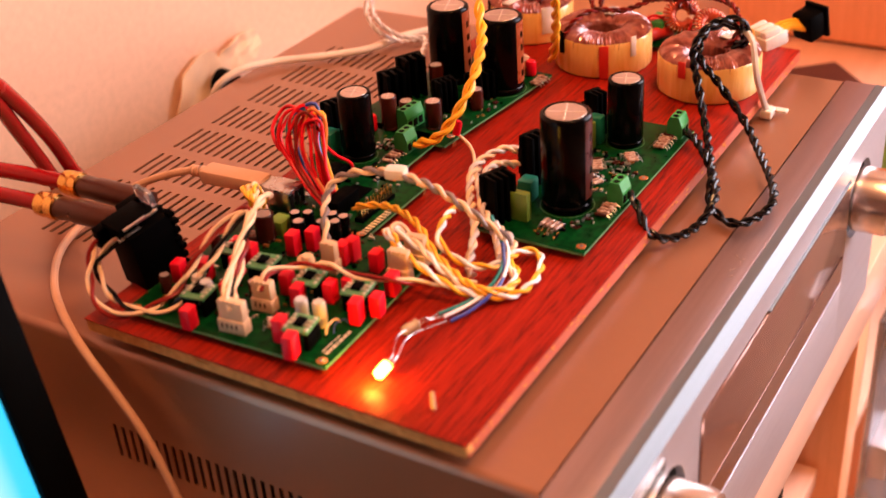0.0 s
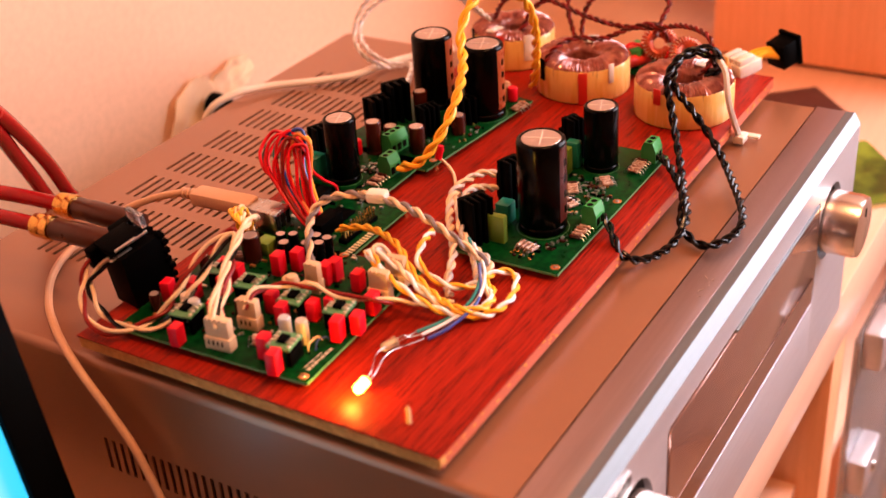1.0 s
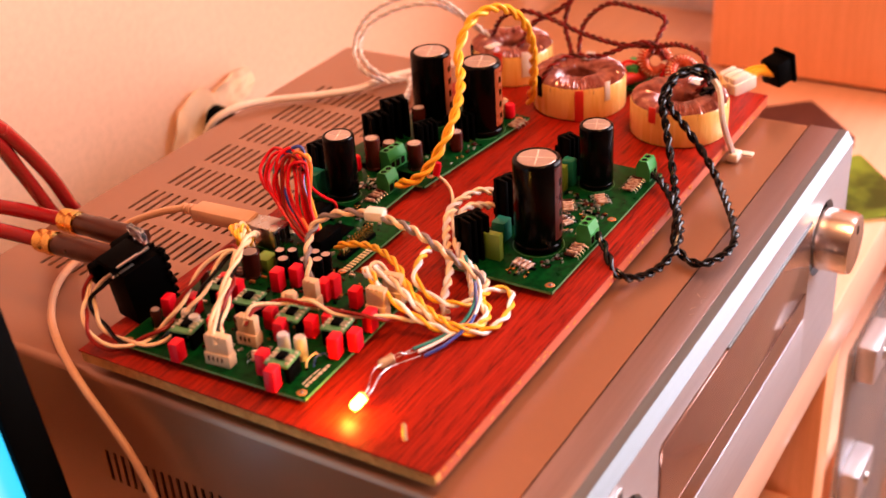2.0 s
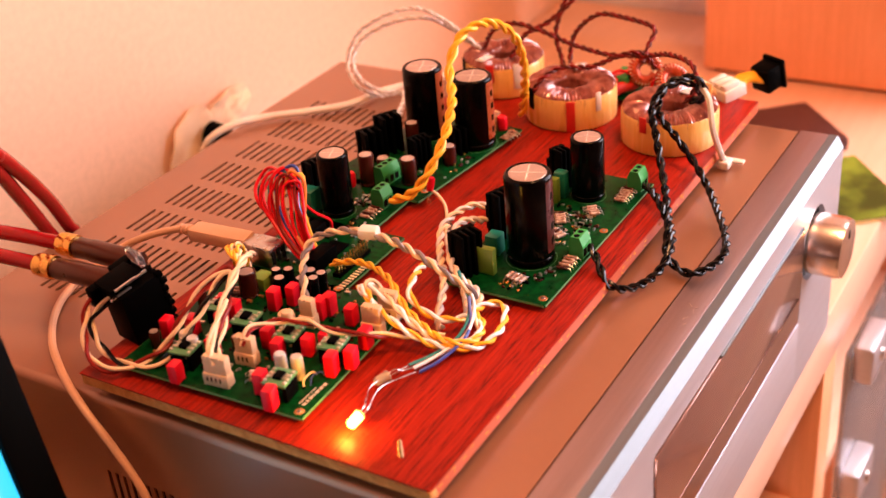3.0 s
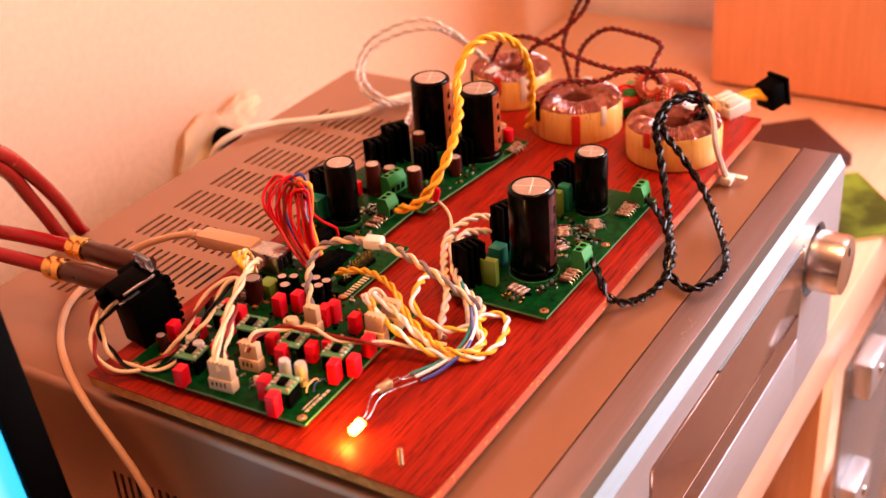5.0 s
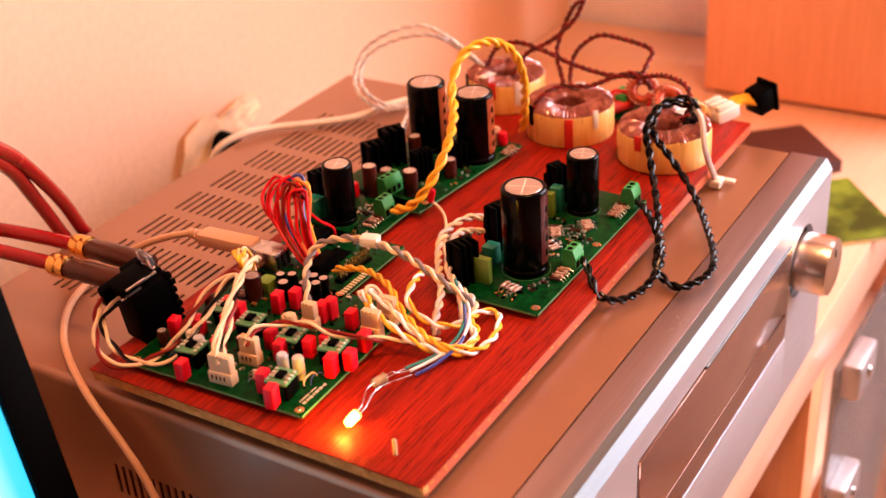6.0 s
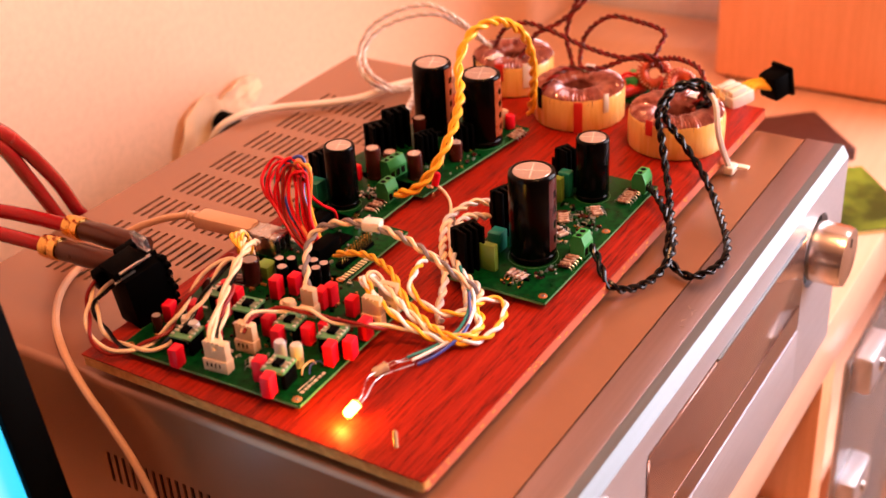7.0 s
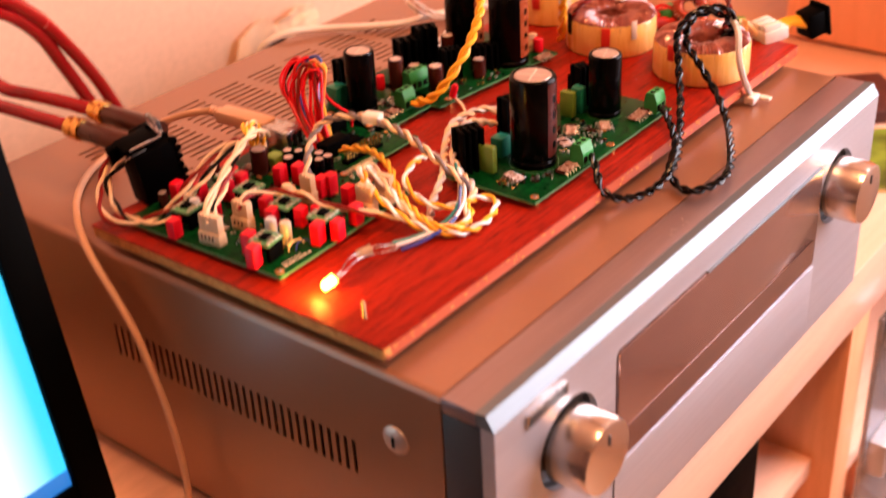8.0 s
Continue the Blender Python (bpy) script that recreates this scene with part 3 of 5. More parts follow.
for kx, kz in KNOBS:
    # dark grey colour stands in for the shade inside the dish
    part("knob_dish", L([(0.0255, -FF), (0.0245, 0.0015 - FF * 0), (0.0, 0.0015)], 40, pose(kx, 0.004, kz, 90)), M_DARKEND, rec, "dish round the knob, its shade painted in dark grey")
    k = part("knob", L([(0.0185, -0.004), (0.0185, 0.0012), (0.0206, 0.002), (0.0206, 0.0205), (0.0195, 0.0238), (0.0168, 0.0246), (0.0, 0.0243)], 56, pose(kx, -0.002, kz, 90)), M_KNOB, rec, "turned aluminium knob")
    part("face_line", B((kx, -0.0268, kz + 0.011), (0.0012, 0.0006, 0.006)), M_DARKEND, k, smooth=False)
for sy_ in (0.054, 0.372):
    s = part("screw", L([(0, 0.0022), (0.0055, 0.0020), (0.0075, 0.0008), (0.0078, 0)], 24, pose(0.0, sy_, -0.0375, 0, -90)), M_CANTOP, rec, "nickel cover screw")
    part("recess", B((-0.0023, sy_, -0.0375), (0.0006, 0.0016, 0.006)), M_INSIDE, s, smooth=False)
# pale scuff on the strip
sc_ = random.Random(12)
for i in range(6):
    part("scuff", B((0, 0, 0), (sc_.uniform(0.0010, 0.0040), sc_.uniform(0.0002, 0.0005), 0.0002), 0, pose(0.182 + 0.0042 * i + sc_.uniform(-0.002, 0.002), 0.0130 + sc_.uniform(-0.002, 0.002), 0.0002, 0, 0, sc_.uniform(-50, 50))), M_CANTOP, rec, smooth=False)

# ---- the mahogany base board ----
ZB = 0.0135
bb = empty("base_board", "red mahogany laminated board with a raw edge, lying on the receiver", "board")
vs0 = B((0.220, 0.1625, ZB - 0.0005), (0.440, 0.211, 0.001), 0.0003)
part("laminate", vs0, M_PLY, bb)
part("core", B((0.220, 0.1625, ZB - 0.0041), (0.4385, 0.2095, 0.0062)), M_MDF, bb, "raw brown fibreboard core", smooth=False)
part("front_edge_band", B((0.2205, 0.0573, ZB - 0.0041), (0.437, 0.0009, 0.0064)), M_EDGE, bb, smooth=False)
for x in (0.03, 0.22, 0.41):
    for y in (0.085, 0.24):
        part("pad", L([(0, 0), (0.006, 0), (0.006, ZB - 0.007), (0, ZB - 0.007)], 16, Matrix.Translation((x, y, 0))), M_BLACK, bb)
part("chipped_corner", B((0.0022, 0.0578, ZB - 0.0030), (0.0052, 0.0030, 0.0042), 0.0008, None), M_MDF, bb, "pale broken corner of the core")
rs = random.Random(4)
cr = bmesh.new()
for i in range(70):
    x = rs.uniform(0.0, 0.44)
    box(cr, (x, 0.0567, ZB - rs.uniform(0.001, 0.006)), (rs.uniform(0.0006, 0.003), 0.0007, rs.uniform(0.0003, 0.0009)))
for i in range(70):
    y = rs.uniform(0.06, 0.265)
    box(cr, (0.0006, y, ZB - rs.uniform(0.001, 0.0035)), (0.0009, rs.uniform(0.0006, 0.004), rs.uniform(0.0003, 0.0012)))
tagged(part("splintered_edge", cr, M_MDF, bb, smooth=False), kind="stuff")

# ---- circuit boards and what is soldered to them ----
ZP = 0.0185                       # top of the circuit boards


def M4(x, y, z=ZP, rz=0.0):
    return pose(x, y, z, 0, 0, rz)


def pcb(name, c, s, rz, label, holes=()):
    top = empty(name, label, "circuit board", "circuit boards")
    m = pose(c[0], c[1], 0, 0, 0, rz)
    part("laminate", B((0, 0, ZP - 0.0008), (s[0], s[1], 0.0016), 0.0002, m), M_PCB, top, "green solder mask")
    rim = bmesh.new()
    for sx in (-1, 1):
        box(rim, (sx * (s[0] / 2 + 0.0001), 0, ZP - 0.0008), (0.0002, s[1] - 0.001, 0.0012), 0, m)
    for sy2 in (-1, 1):
        box(rim, (0, sy2 * (s[1] / 2 + 0.0001), ZP - 0.0008), (s[0] - 0.001, 0.0002, 0.0012), 0, m)
    part("cut_edge", rim, M_PCBE, top, smooth=False)
    for hx, hy in holes:
        p = m @ Vector((hx, hy, 0))
        part("hole_ring", L([(0.0012, 0.0002), (0.0024, 0.0002), (0.0026, -0.0001), (0.0012, -0.0001)], 20, M4(p.x, p.y), True), M_COPPERPAD, top)
        part("screw", L([(0, 0.0006), (0.0010, 0.0005), (0.0012, 0)], 14, M4(p.x, p.y)), M_STEEL, top)
        part("standoff", L([(0, ZB), (0.0025, ZB), (0.0025, ZP - 0.0016), (0, ZP - 0.0016)], 6, M4(p.x, p.y, 0)), M_GOLD, top)
    return top, m


def arc_band(m, r, z0, z1, a0, a1, n=8):
    bm = bmesh.new()
    cols = []
    for i in range(n + 1):
        a = radians(a0 + (a1 - a0) * i / n)
        cols.append([bm.verts.new(m @ Vector((q * math.cos(a), q * math.sin(a), z))) for q, z in ((r, z0), (r, z1), (r * 0.985, z1), (r * 0.985, z0))])
    for a_, b_ in zip(cols, cols[1:]):
        for k in range(4):
            bm.faces.new((a_[k], a_[(k + 1) % 4], b_[(k + 1) % 4], b_[k]))
    bm.faces.new(cols[0]), bm.faces.new(cols[-1][::-1])
    return bm


def can(parent, x, y, r, h, mat=None, lean=(0, 0), score=True, band=None):
    """Electrolytic capacitor: shrink sleeve, crimped rim, scored metal top."""
    m = pose(x, y, ZP, lean[0], lean[1], 0)
    o = part("electrolytic_capacitor", L([(0, 0.0), (r * 0.93, 0.0), (r, 0.0012), (r, h * 0.07), (r * 0.955, h * 0.085), (r * 0.955, h * 0.095), (r, h * 0.115),
                                          (r, h - r * 0.16), (r * 0.975, h - r * 0.06), (r * 0.92, h - r * 0.01), (r * 0.86, h), (r * 0.80, h - r * 0.03), (r * 0.79, h - r * 0.06), (0, h - r * 0.06)], 40, m), mat or M_SLEEVE, parent)
    bm = L([(r * 0.80, h - r * 0.055), (r * 0.77, h - r * 0.02), (0, h - r * 0.03)], 32, m)
    part("can_top", bm, M_CANTOP, o, "scored aluminium top")
    if score:
        sc = bmesh.new()
        for a in (20, 110):
            box(sc, (0, 0, h - r * 0.022), (r * 1.42, r * 0.05, 0.0003), 0, m @ pose(0, 0, 0, 0, 0, a))
        part("score_mark", sc, M_WNAT, o, smooth=False)
    if band:
        part("print_band", arc_band(m, r * 1.004, h * 0.14, h - r * 0.2, -108, -62), band, o, "printed side band")
        for k in range(4):
            part("print_mark", arc_band(m, r * 1.010, h * (0.22 + 0.17 * k), h * (0.30 + 0.17 * k), -92, -78), M_SLEEVE, o)
    if r > 0.009:
        part("printed_ring", L([(r * 1.06, 0.0001), (r * 1.085, 0.0001), (r * 1.085, 0.0002), (r * 1.06, 0.0002)], 40, m, True), M_PCBE, o, "pale ring printed on the board")
    return o


def film_cap(parent, x, y, rz=0.0, s=(0.0066, 0.0042, 0.0095), mat=None):
    return part("film_capacitor", B((0, 0, s[2] / 2 + 0.0005), s, 0.0007, M4(x, y, ZP, rz)), mat or M_RED, parent)


def jst(parent, x, y, rz=0.0, n=4, h=0.0165):
    m = M4(x, y, ZP, rz)
    w = 0.0027 * n + 0.0024
    bm = bmesh.new()
    box(bm, (0, 0, 0.0035), (w + 0.0012, 0.0062, 0.007), 0.0004, m)
    box(bm, (0, 0.0004, h / 2 + 0.001), (w, 0.0048, h - 0.002), 0.0005, m)
    for k in range(n):
        box(bm, (-w / 2 + 0.0021 + 0.0025 * k, -0.0016, h), (0.0009, 0.0016, 0.0016), 0, m)
    o = part("plug_connector", bm, M_IVORY, parent, "ivory nylon plug connector")
    for k in range(n):
        part("slot", B((-w / 2 + 0.0021 + 0.0025 * k, -0.0032, 0.0042), (0.0008, 0.0004, 0.0024), 0, m), M_SLEEVEB, o, smooth=False)
    return o


def upright(parent, x, y, r, h, mat, name="film_capacitor", label=""):
    return part(name, L([(0, 0.0005), (r * 0.9, 0.0005), (r, 0.0015), (r, h - 0.001), (r * 0.8, h), (0, h)], 20, M4(x, y)), mat, parent, label)


def adapter(parent, x, y, rz=0.0, z=0.0105):
    """Small daughter board with an eight-legged chip on two pin strips."""
    m = M4(x, y, ZP, rz)
    o = part("chip_adapter", B((0, 0, z), (0.0135, 0.0125, 0.0012), 0.0001, m), M_PCBE, parent, "pale green chip adapter")
    part("chip", B((0, 0, z + 0.0015), (0.0058, 0.0046, 0.0018), 0.0003, m), M_BLACK, o)
    lg = bmesh.new()
    for k in range(4):
        for sg in (-1, 1):
            box(lg, (-0.0019 + 0.00127 * k, sg * 0.0033, z + 0.0010), (0.0006, 0.0022, 0.0007), 0, m)
            box(lg, (-0.0045 + 0.0030 * k, sg * 0.0052, z + 0.0009), (0.0017, 0.0016, 0.0010), 0.0003, m)
    part("solder_joints", lg, M_TRACE, o, smooth=False)
    for sg in (-1, 1):
        part("pin_strip", B((0, sg * 0.0050, z / 2), (0.0112, 0.0022, z - 0.001), 0.0002, m), M_BLACK, o)
    return o


def terminal(parent, x, y, rz=0.0, n=2, mat=None):
    m = M4(x, y, ZP, rz)
    w = 0.0054 * n
    bm = bmesh.new()
    vs = [bm.verts.new(m @ Vector((sx * w / 2, yy, zz))) for sx in (-1, 1) for yy, zz in ((-0.0046, 0), (-0.0046, 0.0075), (-0.0026, 0.0128), (0.0026, 0.0128), (0.0042, 0.0095), (0.0042, 0))]
    bm.faces.new(vs[:6]), bm.faces.new(vs[6:])
    for i in range(6):
        bm.faces.new((vs[i], vs[(i + 1) % 6], vs[6 + (i + 1) % 6], vs[6 + i]))
    o = part("screw_terminal", bm, mat or M_TERM, parent, "green screw terminal", smooth=False)
    for k in range(n):
        xx = -w / 2 + 0.0025 + 0.005 * k
        # near-black disc and plate paint the shade in the terminal's openings
        part("clamp_screw", L([(0, 0.0003), (0.0014, 0.0003), (0.0018, 0)], 14, m @ Z(xx, 0, 0.0128)), M_INSIDE, o)
        part("wire_entry", B((xx, -0.0046, 0.0036), (0.0034, 0.0005, 0.0044), 0, m), M_INSIDE, o, smooth=False)
    return o


def heatsink(parent, x, y, rz, w, d, h, fins=4):
    m = M4(x, y, ZP, rz)
    o = part("heat_sink", B((0, d * 0.35, h / 2), (w, d * 0.3, h), 0.0004, m), M_HEAT, parent, "black finned heat sink")
    for k in range(fins):
        part("fin", B((-w / 2 + w * (k + 0.5) / fins, -d * 0.14, h / 2), (w / fins * 0.42, d * 0.72, h), 0.0002, m), M_HEAT, o)
    part("transistor", B((0, d * 0.58, h * 0.42), (0.010, 0.0042, 0.015), 0.0004, m), M_BLACK, o)
    return o


def resistor_row(parent, x, y, rz, n, pitch=0.0032, standing=False, seed=1):
    """Axial parts lying side by side with bent leads."""
    rr = random.Random(seed)
    m = M4(x, y, ZP, rz)
    for k in range(n):
        mm_ = m @ pose((k - (n - 1) / 2) * pitch, rr.uniform(-0.0003, 0.0003), 0.0017, 90, 0, rr.uniform(-4, 4))
        o = part("resistor", L([(0, -0.0032), (0.0009, -0.0031), (0.0012, -0.0024), (0.0010, -0.0016), (0.0010, 0.0016), (0.0012, 0.0024), (0.0009, 0.0031), (0, 0.0032)], 12, mm_),
                 M_RESIST if rr.random() < 0.7 else M_SLEEVEB, parent)
        part("lead", tube(bmesh.new(), [mm_ @ Vector(q) for q in ((0, -0.0017, 0.0052), (0, -0.0006, 0.0050), (0, 0, 0.0042), (0, 0, -0.0042), (0, -0.0006, -0.0050), (0, -0.0017, -0.0052))], 0.0003, 5), M_STEEL, o)


def chip_field(parent, x, y, w, d, n, seed, rz=0.0, mats=None):
    """Loose field of small surface parts."""
    rr = random.Random(seed)
    groups = {}
    for k in range(n):
        px_, py_ = rr.uniform(-w / 2, w / 2), rr.uniform(-d / 2, d / 2)
        l_, b2 = rr.choice(((0.0016, 0.0008), (0.002, 0.0013), (0.0032, 0.0016), (0.0012, 0.0012)))
        if rr.random() < 0.5:
            l_, b2 = b2, l_
        mt_ = rr.choice(mats or (M_TRACE, M_GOLD, M_BLACK, M_STEEL, M_SLEEVEB))
        groups.setdefault(mt_.name, (mt_, bmesh.new()))
        box(groups[mt_.name][1], (px_, py_, 0.0005), (l_, b2, rr.uniform(0.0007, 0.0016)), 0.0001, M4(x, y, ZP, rz))
    for mt_, bm in groups.values():
        tagged(part("surface_part", bm, mt_, parent, "small soldered surface parts", smooth=False), kind="stuff")


def silkscreen(parent, x, y, rz, widths, h=0.0016):
    m = M4(x, y, ZP, rz)
    bm, q = bmesh.new(), 0.0
    for w in widths:
        box(bm, (q + w / 2, 0, 0.0001), (w, h, 0.0001), 0, m)
        q += w + 0.0009
    part("printed_marks", bm, M_CREAMC, parent, "white printed marks", smooth=False)


# signal board at the near end
A, mA = pcb("signal_board", (0.064, 0.1935), (0.106, 0.114), 2.0, "green signal circuit board crowded with red capacitors", ((-0.049, -0.053), (0.049, -0.053), (-0.049, 0.053), (0.049, 0.053)))
for x, y, rz in ((0.0130, 0.1520, 12), (0.0215, 0.1640, 12), (0.0110, 0.2090, 8), (0.0480, 0.1410, 8), (0.0570, 0.1355, 8), (0.0480, 0.1740, 8), (0.0545, 0.1850, 8),
                 (0.0575, 0.1620, 8), (0.0640, 0.1555, 6), (0.0745, 0.1385, 6), (0.0845, 0.2040, 4), (0.0925, 0.1975, 4), (0.0875, 0.1755, 4), (0.0925, 0.1735, 4), (0.0890, 0.1570, 6),
                 (0.0470, 0.2290, 8), (0.0565, 0.2170, 8), (0.0660, 0.2160, 8), (0.0690, 0.2270, 6), (0.0360, 0.2060, 10), (0.0400, 0.2400, 8)):
    film_cap(A, x, y, rz + rs.uniform(-3, 3), (0.0073 + rs.uniform(-0.0004, 0.0004), 0.0056, 0.0116 + rs.uniform(-0.0008, 0.0008)))
jst(A, 0.0185, 0.1885, -84, 4)
jst(A, 0.0385, 0.1865, -84, 3, 0.0160)
jst(A, 0.0790, 0.1775, -84, 2)
jst(A, 0.0870, 0.1425, -84, 3)
jst(A, 0.1020, 0.1425, -84, 3)
for x, y, mt_ in ((0.0370, 0.1635, M_CLEAR), (0.0385, 0.1545, M_CREAMC), (0.0300, 0.2135, M_CLEAR), (0.0325, 0.2205, M_CREAMC), (0.0690, 0.1830, M_IVORY)):
    upright(A, x, y, 0.0032, 0.0135, mt_, label="cream round film capacitor")
for x, y, rz in ((0.0240, 0.1540, 8), (0.0590, 0.1470, 8), (0.0570, 0.1730, 8), (0.0590, 0.2020, 8), (0.0640, 0.2230, 8), (0.0250, 0.2140, 8)):
    adapter(A, x, y, rz)
for x, y, r, h in ((0.0900, 0.2260, 0.0052, 0.0155), (0.1065, 0.2420, 0.0042, 0.0130), (0.0965, 0.2090, 0.0034, 0.012), (0.1030, 0.2160, 0.0030, 0.012), (0.1060, 0.2100, 0.0030, 0.012), (0.1020, 0.1900, 0.0031, 0.0135),
                   (0.1080, 0.1890, 0.0031, 0.0135), (0.1080, 0.1960, 0.0031, 0.0135), (0.1010, 0.1980, 0.0030, 0.012)):
    can(A, x, y, r, h, M_SLEEVEB if r > 0.004 else M_SLEEVE, score=False)
for x, y, r, h in ((0.0440, 0.1965, 0.0030, 0.0100), (0.0440, 0.1880, 0.0028, 0.0100), (0.0300, 0.2400, 0.0028, 0.010), (0.0700, 0.2420, 0.0028, 0.010)):
    can(A, x, y, r, h, M_SLEEVEB, score=False)
part("terminal_block", B((0.1000, 0.2240, ZP + 0.004), (0.0095, 0.0090, 0.008), 0.0006), M_OLIVE, A)
part("coil", L([(0.0018, 0), (0.0042, 0.0005), (0.0046, 0.003), (0.0042, 0.0055), (0.0018, 0.006)], 20, M4(0.0770, 0.1910), True), M_IVORY, A, "pale wound coil")
chip_field(A, 0.0700, 0.1950, 0.090, 0.095, 150, 3, 2, (M_TRACE, M_BLACK, M_SLEEVEB, M_COPPERPAD))
resistor_row(A, 0.0850, 0.2320, 20, 5, seed=5)
resistor_row(A, 0.0300, 0.1750, 40, 3, seed=6)
silkscreen(A, 0.0215, 0.1400, 0, (0.0022, 0.0014, 0.0022, 0.0010, 0.0026, 0.0022, 0.0022))
silkscreen(A, 0.0220, 0.1425, 0, (0.0080, 0.0050), 0.0006)
part("bent_jumper", T([(0.033, 0.148, ZP), (0.034, 0.148, ZP + 0.004), (0.040, 0.1475, ZP + 0.005), (0.044, 0.148, ZP + 0.001)], 0.0005, 6), M_W["cream"], A)
part("bent_jumper", T([(0.036, 0.146, ZP), (0.038, 0.146, ZP + 0.004), (0.043, 0.1445, ZP + 0.004), (0.046, 0.145, ZP)], 0.0004, 6), M_W["blue"], A)

# receiver module behind it
U, mU = pcb("converter_board", (0.1440, 0.2165), (0.066, 0.072), 0.0, "green converter circuit board with a pin header", ((-0.029, -0.032), (0.029, -0.032), (-0.029, 0.032), (0.029, 0.032)))
hd = bmesh.new()
for k in range(12):
    for j in range(2):
        box(hd, (0.1255 + 0.00254 * k, 0.1905 + 0.00254 * j, ZP + 0.004), (0.0007, 0.0007, 0.008))
part("pin_header", hd, M_GOLD, U, "gold pin header", smooth=False)
part("header_base", B((0.1395, 0.1918, ZP + 0.00125), (0.031, 0.0052, 0.0025), 0.0003), M_BLACK, U)
part("controller_chip", B((0.1500, 0.2110, ZP + 0.001), (0.012, 0.012, 0.0016), 0.0003, None), M_BLACK, U)
lg = bmesh.new()
for k in range(11):
    box(lg, (0.1155 + 0.0026 * k, 0.1835, ZP + 0.0003), (0.0012, 0.0040, 0.0005))
part("edge_pads", lg, M_TRACE, U, smooth=False)
chip_field(U, 0.148, 0.218, 0.05, 0.05, 50, 8)
sk = bmesh.new()
box(sk, (0.1230, 0.2385, ZP + 0.0065), (0.014, 0.017, 0.013), 0.0006)
us = part("usb_socket", sk, M_STEEL, U, "nickel USB socket")
for k in range(3):
    part("socket_slot", B((0.1262 - 0.0045 * k + 0.001, 0.2298, ZP + 0.007), (0.0026, 0.0006, 0.008)), M_INSIDE, us, smooth=False)
part("ribbon_header", B((0.1325, 0.2080, ZP + 0.0045), (0.020, 0.009, 0.009), 0.0005), M_BLACK, U)
part("ribbon_header", B((0.1560, 0.2290, ZP + 0.0045), (0.014, 0.008, 0.009), 0.0005), M_BLACK, U)
can(U, 0.117, 0.252, 0.0035, 0.011, M_SLEEVEB, score=False)

# power supply boards
C, mC = pcb("power_board", (0.2185, 0.1045), (0.148, 0.062), 0.0, "green power supply circuit board with large capacitors", ((-0.0680, -0.0270), (0.0095, -0.0270), (0.070, 0.0265), (-0.069, 0.0265)))
can(C, 0.1855, 0.1020, 0.0132, 0.0535, band=M_BANDD)
can(C, 0.2635, 0.1035, 0.0100, 0.0395)
terminal(C, 0.2000, 0.0795, 0)
terminal(C, 0.2840, 0.0805, 0)
part("relay", B((0.1620, 0.1170, ZP + 0.008), (0.0045, 0.010, 0.016), 0.0006), M_OLIVE, C, "yellow-green terminal strip")
part("relay", B((0.1830, 0.1235, ZP + 0.006), (0.009, 0.008, 0.012), 0.0006), M_TEAL, C)
part("relay", B((0.2490, 0.1205, ZP + 0.008), (0.0050, 0.009, 0.016), 0.0006), M_OLIVE, C)
part("relay", B((0.2570, 0.1180, ZP + 0.0085), (0.0070, 0.008, 0.017), 0.0014), M_TEAL, C)
part("relay", B((0.2090, 0.1220, ZP + 0.006), (0.009, 0.007, 0.012), 0.0006), M_TEAL, C)
heatsink(C, 0.1580, 0.1270, -25, 0.016, 0.012, 0.026)
heatsink(C, 0.2000, 0.1285, -20, 0.013, 0.009, 0.029, 3)
heatsink(C, 0.2680, 0.1235, -25, 0.010, 0.010, 0.026, 3)
resistor_row(C, 0.1860, 0.0805, 0, 5, 0.0030, seed=11)
resistor_row(C, 0.2700, 0.0830, 0, 6, 0.0030, seed=12)
chip_field(C, 0.1600, 0.0985, 0.018, 0.016, 34, 13)
chip_field(C, 0.2330, 0.1020, 0.030, 0.028, 90, 14, mats=(M_TRACE, M_GOLD, M_STEEL, M_BLACK, M_SLEEVEB))
resistor_row(C, 0.2130, 0.1000, 60, 4, 0.0028, seed=41)
resistor_row(C, 0.2450, 0.0920, 40, 4, 0.0028, seed=42)
chip_field(C, 0.1720, 0.0850, 0.014, 0.010, 16, 43)
chip_field(C, 0.2180, 0.0900, 0.030, 0.014, 30, 15)
resistor_row(C, 0.2300, 0.1060, 30, 5, 0.0028, seed=16)
resistor_row(C, 0.1610, 0.0990, 75, 4, 0.0030, seed=18)
silkscreen(C, 0.2040, 0.0885, 0, (0.003, 0.002, 0.003), 0.001)

D, mD = pcb("power_board", (0.1985, 0.2320), (0.062, 0.058), 0.0, "green power supply circuit board with one capacitor", ((-0.0255, -0.0160), (0.026, 0.024)))
can(D, 0.1885, 0.2345, 0.0095, 0.0400)
terminal(D, 0.2060, 0.2145, 0)
part("relay", B((0.1830, 0.2510, ZP + 0.0075), (0.010, 0.009, 0.015), 0.0006), M_TEAL, D)
heatsink(D, 0.1960, 0.2560, -25, 0.012, 0.009, 0.027, 3)
resistor_row(D, 0.1930, 0.2150, 0, 5, 0.0030, seed=21)
chip_field(D, 0.2080, 0.2290, 0.020, 0.016, 40, 22)
chip_field(D, 0.1780, 0.2150, 0.012, 0.012, 14, 23)
silkscreen(D, 0.2120, 0.2070, 0, (0.003, 0.002), 0.001)

